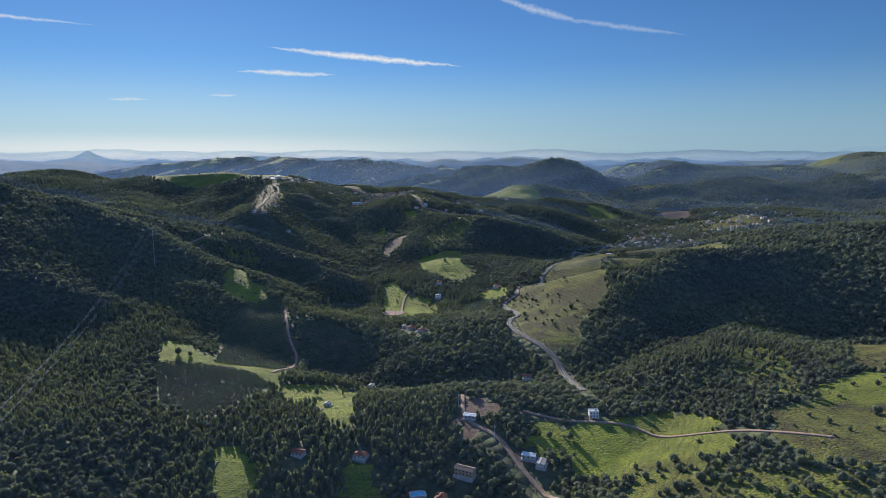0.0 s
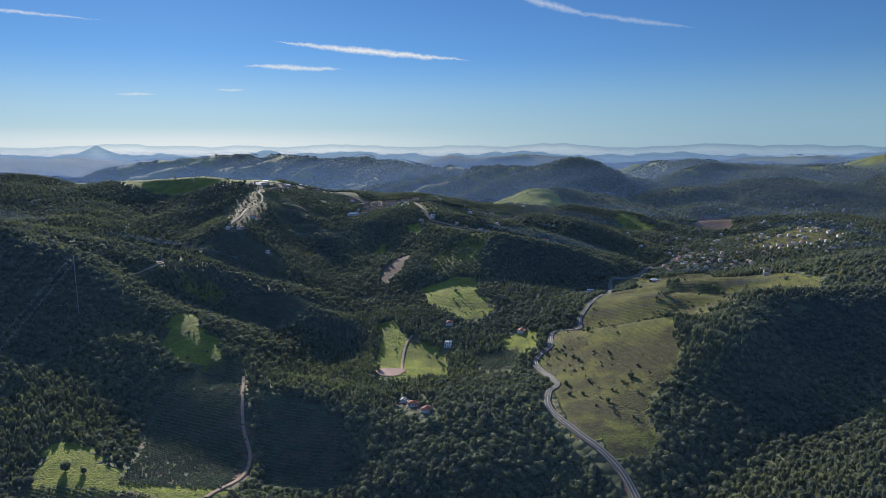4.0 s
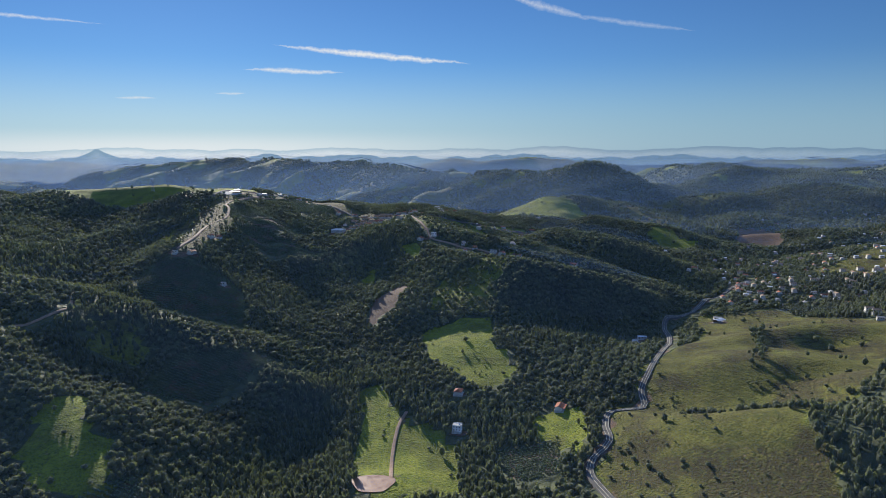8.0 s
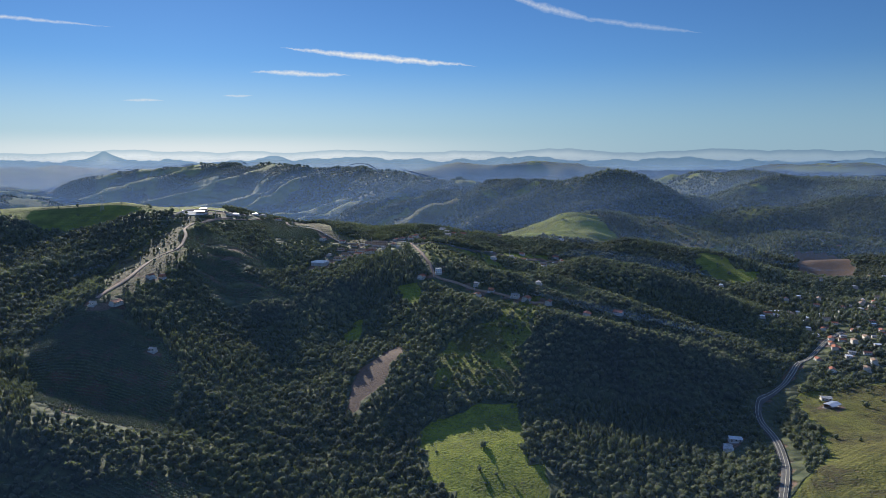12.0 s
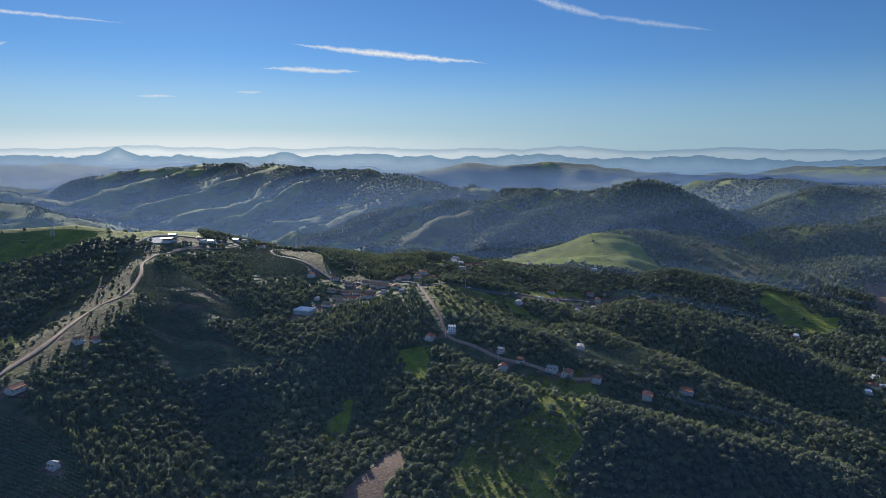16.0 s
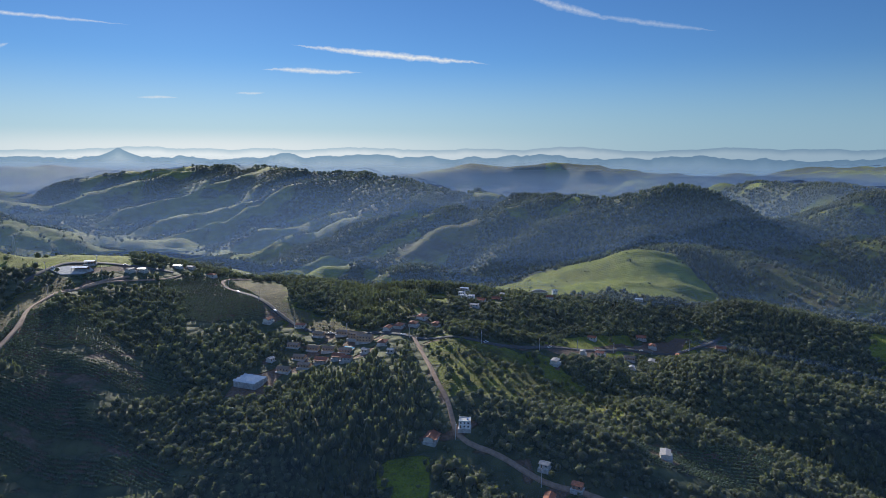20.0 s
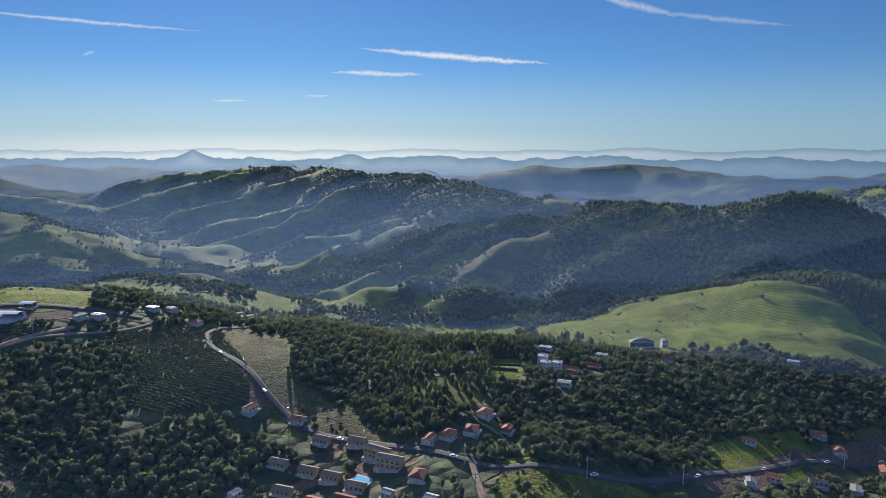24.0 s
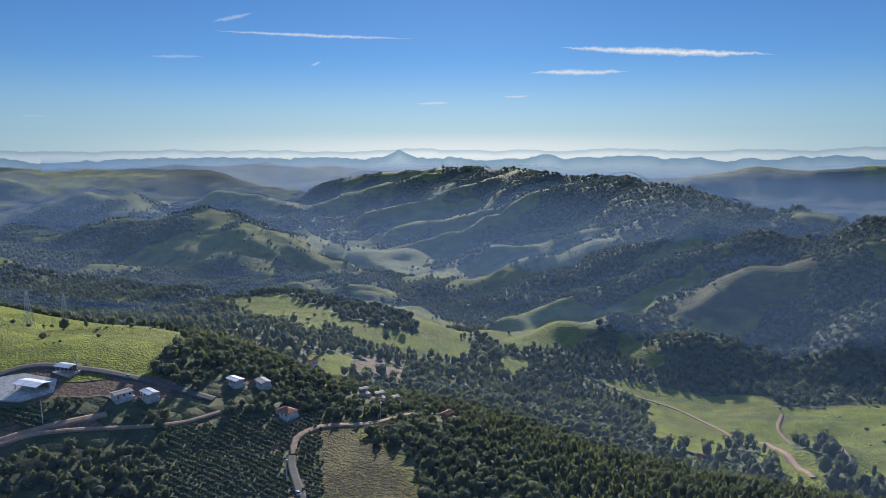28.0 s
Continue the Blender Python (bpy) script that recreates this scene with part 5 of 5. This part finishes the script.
def build_houses():
    stock = {
        "red": [house_kind(9.0, 6.5, 1, 0.45, TILE, PLASTER, "rendered house with a red clay-tile hip roof", "hip"),
                house_kind(8.0, 5.5, 1, 0.42, TILE, PLASTER, "rendered cottage with a red tiled gable roof"),
                house_kind(10.0, 6.0, 1, 0.42, TILE, PLASTER, "red-roofed house with a tiled front porch", porch=True)],
        "row": [house_kind(9.5, 5.2, 1, 0.45, OLD_TILE, OCHRE, "terrace house with a weathered buff tile roof")],
        "long": [house_kind(13.0, 6.0, 2, 0.42, OLD_TILE, OCHRE, "long two-storey lodge with a weathered tile roof")],
        "small": [house_kind(5.2, 4.2, 1, 0.35, FIBRE, PLASTER, "small hut with a grey sheet roof"),
                  house_kind(5.6, 4.4, 1, 0.42, TILE, BRICK, "small brick cottage with a clay-tile roof")],
        "grey": [house_kind(8.5, 5.4, 1, 0.2, FIBRE, PLASTER, "low house with a grey fibre-cement roof"),
                 house_kind(9.0, 5.0, 1, 0.16, METAL, PLASTER, "low building with a bare metal roof")],
        "white": [house_kind(7.0, 5.5, 2, 0, CONCRETE, WHITE, "white two-storey house with a flat roof", "flat")],
    }
    stock["town"] = [house_kind(8.5, 6.0, 1, 0.42, TILE, PLASTER, "town house with a clay-tile roof among gardens", few=True),
                     house_kind(8.0, 6.0, 1, 0.3, FIBRE, PLASTER, "town house with a grey sheet roof", few=True),
                     house_kind(7.0, 6.0, 1, 0.2, WHITE, PLASTER, "town house with a pale roof", few=True),
                     house_kind(9.5, 6.5, 2, 0.4, OLD_TILE, PLASTER, "two-storey town house with a weathered tile roof", few=True)]
    used = set()
    r = random.Random(3)
    for kind, x, y in HOUSES:
        if road_gap(np.array([x]), np.array([y]), 2.5)[0]:
            x += 5
        root = r.choice(stock[kind])
        turn = {"row": -14, "long": -20, "white": -8}.get(kind, r.choice((0, 90)) - 18) + r.uniform(-9, 9)
        m = pose(x, y, level(x, y) - 0.35, 0, 0, turn)
        if root in used:
            copy_thing(root, m)
        else:
            used.add(root)
            root.matrix_basis = m
            root.scale = (0.56, 0.56, 0.5) if kind == "town" else (0.68, 0.68, 0.62)


build_houses()

# ---- single buildings ----


def build_hall():
    """The round-roofed hall below the green hill, with its paved forecourt."""
    root = new("event_hall")
    bm = bmesh.new()
    n = 28
    for i in range(n):
        a0, a1 = math.pi * i / n, math.pi * (i + 1) / n
        r = 8.5
        q = [(r * math.cos(a0), r * math.sin(a0)), (r * math.cos(a1), r * math.sin(a1))]
        v = [bm.verts.new((*p, z)) for p in q for z in (-2.0, 3.4)]
        bm.faces.new((v[0], v[2], v[3], v[1]))
    part("wall", bm, CONCRETE, root)
    bm = bmesh.new()
    rings = []
    for k in range(7):
        f = k / 6
        ring = []
        for i in range(n + 1):
            a = math.pi * i / n
            ring.append(bm.verts.new((9.3 * (1 - f) * math.cos(a), 9.3 * (1 - f) * math.sin(a) - 1.2 * (1 - f), 3.4 + 2.6 * math.sin(f * math.pi / 2))))
        rings.append(ring)
    for a, b in zip(rings, rings[1:]):
        for i in range(n):
            bm.faces.new((a[i], a[i + 1], b[i + 1], b[i]))
    bmesh.ops.solidify(bm, geom=bm.faces[:], thickness=0.15)
    part("roof", bm, METAL_GREY, root, "curved grey metal roof")
    for k in range(6):
        bm = bmesh.new()
        x = -6.0 + k * 2.4
        box(bm, x - 1.05, x + 1.05, -0.15, -0.05, 0.2, 2.9)
        part("glass_panel", bm, PANE, root)
    bm = bmesh.new()
    box(bm, -8.5, 8.5, -0.04, 0.2, 2.9, 3.5)
    part("lintel", bm, WHITE, root)
    bm = bmesh.new()
    box(bm, -7.5, 7.5, -16, 0.0, -3.0, 0.02)
    part("forecourt", bm, CONCRETE, root, "pale paved forecourt")
    root.matrix_basis = pose(42, 1281, level(42, 1278, 4) - 0.8, 0, 0, 8)
    tagged(root, "grey round-roofed hall with a paved forecourt below a green hill", "hall")
    root = house_kind(4.2, 4.0, 2, 0, CONCRETE, WHITE, "small white block with a rooftop tank beside the hall", "flat", "annex")
    root.matrix_basis = pose(57, 1282, level(57, 1282) - 0.4, 0, 0, 10)


def build_shed(x, y, length, width, turn, roof, label):
    """An open shed: posts, a low-pitched roof, a back wall and a slab."""
    root = new("shed")
    part("roof", gable_roof(length, width, 3.0, 0.2, 0.6), roof, root)
    for sx in (-1, -0.33, 0.33, 1):
        for sy in (-1, 1):
            bm = bmesh.new()
            px, py = sx * (length / 2 - 0.3), sy * (width / 2 - 0.3)
            box(bm, px - 0.12, px + 0.12, py - 0.12, py + 0.12, -1.5, 3.05)
            part("post", bm, CONCRETE, root)
    bm = bmesh.new()
    box(bm, -length / 2, length / 2, width / 2 - 0.15, width / 2, -1.5, 2.9)
    part("back_wall", bm, BRICK, root)
    bm = bmesh.new()
    box(bm, -length / 2 - 1, length / 2 + 1, -width / 2 - 1, width / 2 + 1, -2.5, 0.0)
    part("slab", bm, CONCRETE, root)
    root.matrix_basis = pose(x, y, level(x, y) - 0.4, 0, 0, turn)
    root.scale = (0.72, 0.72, 0.72)
    return tagged(root, label, "shed")


def build_greenhouse(x, y, turn):
    root = new("greenhouse")
    for k in range(4):
        bm = prism([(-1.1, -1.5), (1.1, -1.5), (1.1, 1.7), (0, 2.3), (-1.1, 1.7)], -6.5, 6.5)
        bmesh.ops.translate(bm, verts=bm.verts, vec=(0, k * 2.75, 0))
        bay = part("bay", bm, CONCRETE, root)
        bm = prism([(-1.3, 1.62), (0, 2.34), (1.3, 1.62), (1.3, 1.7), (0, 2.42), (-1.3, 1.7)], -6.8, 6.8)
        bmesh.ops.translate(bm, verts=bm.verts, vec=(0, k * 2.75, 0))
        part("bay_roof", bm, SHEET, bay, "shiny pale sheet roof")
    root.matrix_basis = pose(x, y - 4, level(x, y, 5) - 0.8, 0, 0, turn)
    tagged(root, "four-bay low shed with shiny pale roofs on a red earth terrace", "greenhouse")


def build_pool(x, y, turn, label):
    root = new("swimming_pool")
    bm = bmesh.new()
    box(bm, -3.6, 3.6, -2.4, 2.4, -1.5, 0.12)
    part("deck", bm, CONCRETE, root)
    bm = bmesh.new()
    box(bm, -2.8, 2.8, -1.6, 1.6, -0.2, 0.135)
    part("water", bm, POOL, root, "bright blue water")
    root.matrix_basis = pose(x, y, level(x, y, 2) + 0.1, 0, 0, turn)
    tagged(root, label, "swimming pool")


build_hall()
build_shed(-289, 1114, 14, 7, 6, WHITE, "open storage shed with a bright white roof on a paved yard")
build_shed(-290, 1127, 9, 5, 6, METAL, "long shed with a shiny metal roof on the crest")
build_shed(210, 793, 12, 7, 30, METAL, "farm shed with a grey metal roof on a terrace")
for shed_x, shed_y in ((-212, 1200), (-207, 1204), (-202, 1208)):
    build_shed(shed_x, shed_y, 4.6, 2.6, 55, FIBRE, "small shed with a sloping grey sheet roof")
build_greenhouse(-137, 1004, -18)
build_pool(-11, 258, 15, "small blue swimming pool beside a red-roofed house")
build_pool(-90, 1031, -20, "blue swimming pool beside the long lodge")

# ---- pylons and wires ----


def strut(bm, a, b, r):
    a, b = Vector(a), Vector(b)
    turn = (b - a).to_track_quat("Z", "Y").to_matrix().to_4x4()
    bmesh.ops.create_cone(bm, segments=4, radius1=r, radius2=r, depth=(b - a).length, matrix=Matrix.Translation((a + b) / 2) @ turn)


def pylon_kind():
    root = new("power_pylon")
    h, w = 17.0, 1.7
    for sx in (-1, 1):
        for sy in (-1, 1):
            bm = bmesh.new()
            strut(bm, (sx * w, sy * w, -1), (sx * 0.3, sy * 0.3, h), 0.11)
            part("leg", bm, STEEL, root)
    bm = bmesh.new()
    for k in range(6):
        z0, z1 = h * k / 6, h * (k + 1) / 6
        f0, f1 = w + (0.3 - w) * k / 6, w + (0.3 - w) * (k + 1) / 6
        for s in (-1, 1):
            strut(bm, (-f0, s * f0, z0), (f1, s * f1, z1), 0.06), strut(bm, (f0, s * f0, z0), (-f1, s * f1, z1), 0.06)
            strut(bm, (s * f0, -f0, z0), (s * f1, f1, z1), 0.06), strut(bm, (s * f0, f0, z0), (s * f1, -f1, z1), 0.06)
    part("bracing", bm, STEEL, root)
    for z in (h * 0.72, h * 0.86, h * 0.99):
        bm = bmesh.new()
        strut(bm, (-3.2, 0, z), (3.2, 0, z), 0.1)
        strut(bm, (-3.2, 0, z), (0, 0, z + 0.9), 0.06), strut(bm, (3.2, 0, z), (0, 0, z + 0.9), 0.06)
        part("crossarm", bm, STEEL, root)
    return tagged(root, "steel lattice power pylon on a grassy crest", "pylon", "power pylons")


def build_pylons():
    places = ((-398, 1118), (-372, 1165), (-452, 1235))
    first = pylon_kind()
    for k, (x, y) in enumerate(places):
        m = pose(x, y, float(ground_height(x, y)), 0, 0, 30)
        if k:
            copy_thing(first, m)
        else:
            first.matrix_basis = m


def build_wires():
    """The power line that crosses the first wooded slope."""
    root = new("power_line")
    for k, shift in enumerate((-4.0, -1.3, 1.3, 4.0)):
        bm = bmesh.new()
        pts = []
        for i in range(25):
            f = i / 24
            x, y = -176 - 85 * f + shift, 235 + 330 * f
            pts.append((x, y, 44 + 40 * f - 9 * math.sin(math.pi * f) + (2.0 if k % 2 else 0.0)))
        for a, b in zip(pts, pts[1:]):
            strut(bm, a, b, 0.03)
        part("wire", bm, STEEL, root)
    for x, y, z in ((-176, 235, 46), (-261, 565, 86)):
        bm = bmesh.new()
        ground = float(ground_height(x, y))
        strut(bm, (x, y, ground - 1), (x, y, z + 1), 0.22)
        strut(bm, (x - 4.5, y, z), (x + 4.5, y, z), 0.14)
        part("pole", bm, STEEL, root)
    tagged(root, "power line with four sagging wires over the forest", "power line")


build_pylons()
build_wires()


def pole_kind():
    root = new("utility_pole")
    bm = bmesh.new()
    bmesh.ops.create_cone(bm, segments=8, radius1=0.16, radius2=0.11, depth=8.5, cap_ends=True, matrix=Matrix.Translation((0, 0, 3.25)))
    part("post", bm, CONCRETE, root)
    bm = bmesh.new()
    box(bm, -0.9, 0.9, -0.06, 0.06, 6.9, 7.05)
    part("crossarm", bm, WOOD, root)
    bm = bmesh.new()
    bmesh.ops.create_cone(bm, segments=10, radius1=0.22, radius2=0.22, depth=0.6, cap_ends=True, matrix=Matrix.Translation((0.3, 0, 6.2)))
    part("transformer", bm, STEEL, root)
    return tagged(root, "slim grey concrete utility pole beside the road", "utility pole", "utility poles")


def car_kind(paint, label):
    root = new("car")
    bm = prism([(-0.8, 0.25), (0.8, 0.25), (0.82, 0.55), (0.78, 0.85), (-0.78, 0.85), (-0.82, 0.55)], -2.0, 2.0)
    part("body", bm, paint, root)
    bm = bmesh.new()
    box(bm, -1.2, 1.0, -0.72, 0.72, 0.86, 1.38)
    for v in bm.verts:
        if v.co.z > 1.2:
            v.co.x *= 0.72
            v.co.y *= 0.86
    part("cabin", bm, PANE, root)
    bm = bmesh.new()
    box(bm, -0.8, 0.65, -0.6, 0.6, 1.385, 1.43)
    part("roof", bm, paint, root)
    for sx in (-1.25, 1.25):
        for sy in (-0.75, 0.75):
            bm = bmesh.new()
            bmesh.ops.create_cone(bm, segments=14, radius1=0.32, radius2=0.32, depth=0.2, cap_ends=True, matrix=pose(sx, sy, 0.32, 90, 0, 0))
            wheel = part("wheel", bm, RUBBER, root)
            bm = bmesh.new()
            bmesh.ops.create_cone(bm, segments=10, radius1=0.18, radius2=0.18, depth=0.22, cap_ends=True, matrix=pose(sx, sy, 0.32, 90, 0, 0))
            part("rim", bm, STEEL, wheel)
    root.scale = (0.66, 0.66, 0.66)
    return tagged(root, label, "car", "parked cars")


def build_roadside():
    first = pole_kind()
    spots = []
    for kind, width, line in ROADS:
        if kind in ("village_road", "dirt_road"):
            d = np.gradient(line, axis=0)
            d /= np.hypot(d[:, 0], d[:, 1])[:, None]
            for i in range(4, len(line) - 3, 9):
                x, y = line[i] + np.array([d[i][1], -d[i][0]]) * (width / 2 + 1.2)
                spots.append((x, y, math.degrees(math.atan2(d[i][1], d[i][0])) + 90))
    for k, (x, y, turn) in enumerate(spots):
        m = pose(x, y, float(ground_height(x, y)), 0, 0, turn)
        if k:
            copy_thing(first, m)
        else:
            first.matrix_basis = m
    cars = [car_kind(WHITE, "white parked car at the roadside"), car_kind(SILVER, "silver-grey parked car at the roadside")]
    r = random.Random(8)
    used = set()
    for kind, width, line in ROADS:
        if kind != "village_road":
            continue
        d = np.gradient(line, axis=0)
        for i in range(6, len(line) - 4, 11):
            x, y = line[i] + np.array([d[i][1], -d[i][0]]) / np.hypot(*d[i]) * width * 0.28
            root = r.choice(cars)
            centre = max(float(ground_height(x, y)), float(ground_height(*line[i])) - 0.4)
            m = pose(x, y, centre + 0.5, 0, 0, math.degrees(math.atan2(d[i][1], d[i][0])))
            if root in used:
                copy_thing(root, m)
            else:
                used.add(root)
                root.matrix_basis = m @ Matrix.Diagonal((0.66, 0.66, 0.66, 1))


build_roadside()

# ---- yards, hedges ----


def build_pad(outline, label):
    """A paved yard: a slab that follows the ground's highest edge."""
    bm = bmesh.new()
    top = [bm.verts.new((x, y, float(ground_height(x, y)) + 0.35)) for x, y in outline]
    low = [bm.verts.new((v.co.x, v.co.y, v.co.z - 3)) for v in top]
    bm.faces.new(top)
    for i in range(len(top)):
        bm.faces.new((top[i - 1], low[i - 1], low[i], top[i]))
    bmesh.ops.recalc_face_normals(bm, faces=bm.faces)
    bmesh.ops.triangulate(bm, faces=[f for f in bm.faces if len(f.verts) > 4])
    me = bpy.data.meshes.new("paved_yard")
    bm.to_mesh(me), bm.free()
    me.materials.append(CONCRETE)
    tagged(new("paved_yard", me), label, "yard", kind="structure")


def hedge(x0, y0, x1, y1, width, height):
    """A clipped hedge between two points, as one row of leaf clumps."""
    shapes = [crown_shape(12, 0.42, s) for s in range(80, 84)]
    n = int(math.hypot(x1 - x0, y1 - y0) / (width * 0.45)) + 2
    f = np.linspace(0, 1, n)
    x, y = x0 + (x1 - x0) * f, y0 + (y1 - y0) * f
    ob = mass("hedge", "clipped green garden hedge on a terrace", x, y, ground_height(x, y) - 0.3, np.full(n, width * 0.6), np.full(n, height), 0.5 + 0.4 * trees_rng.random(n), shapes, SHRUB)
    tagged(ob, category="hedge", group="garden hedges", kind="thing")
    del ob["kind"]


build_pad([(-309, 1110), (-301, 1119), (-288, 1122), (-281, 1116), (-285, 1107), (-296, 1103)], "pale paved yard beside the crest road")
for hedge_line in ((-55, 1155, -40, 1161), (-54, 1139, -40, 1148), (-54, 1127, -42, 1131), (-58, 1070, -46, 1062)):
    hedge(*hedge_line, 1.5, 1.6)
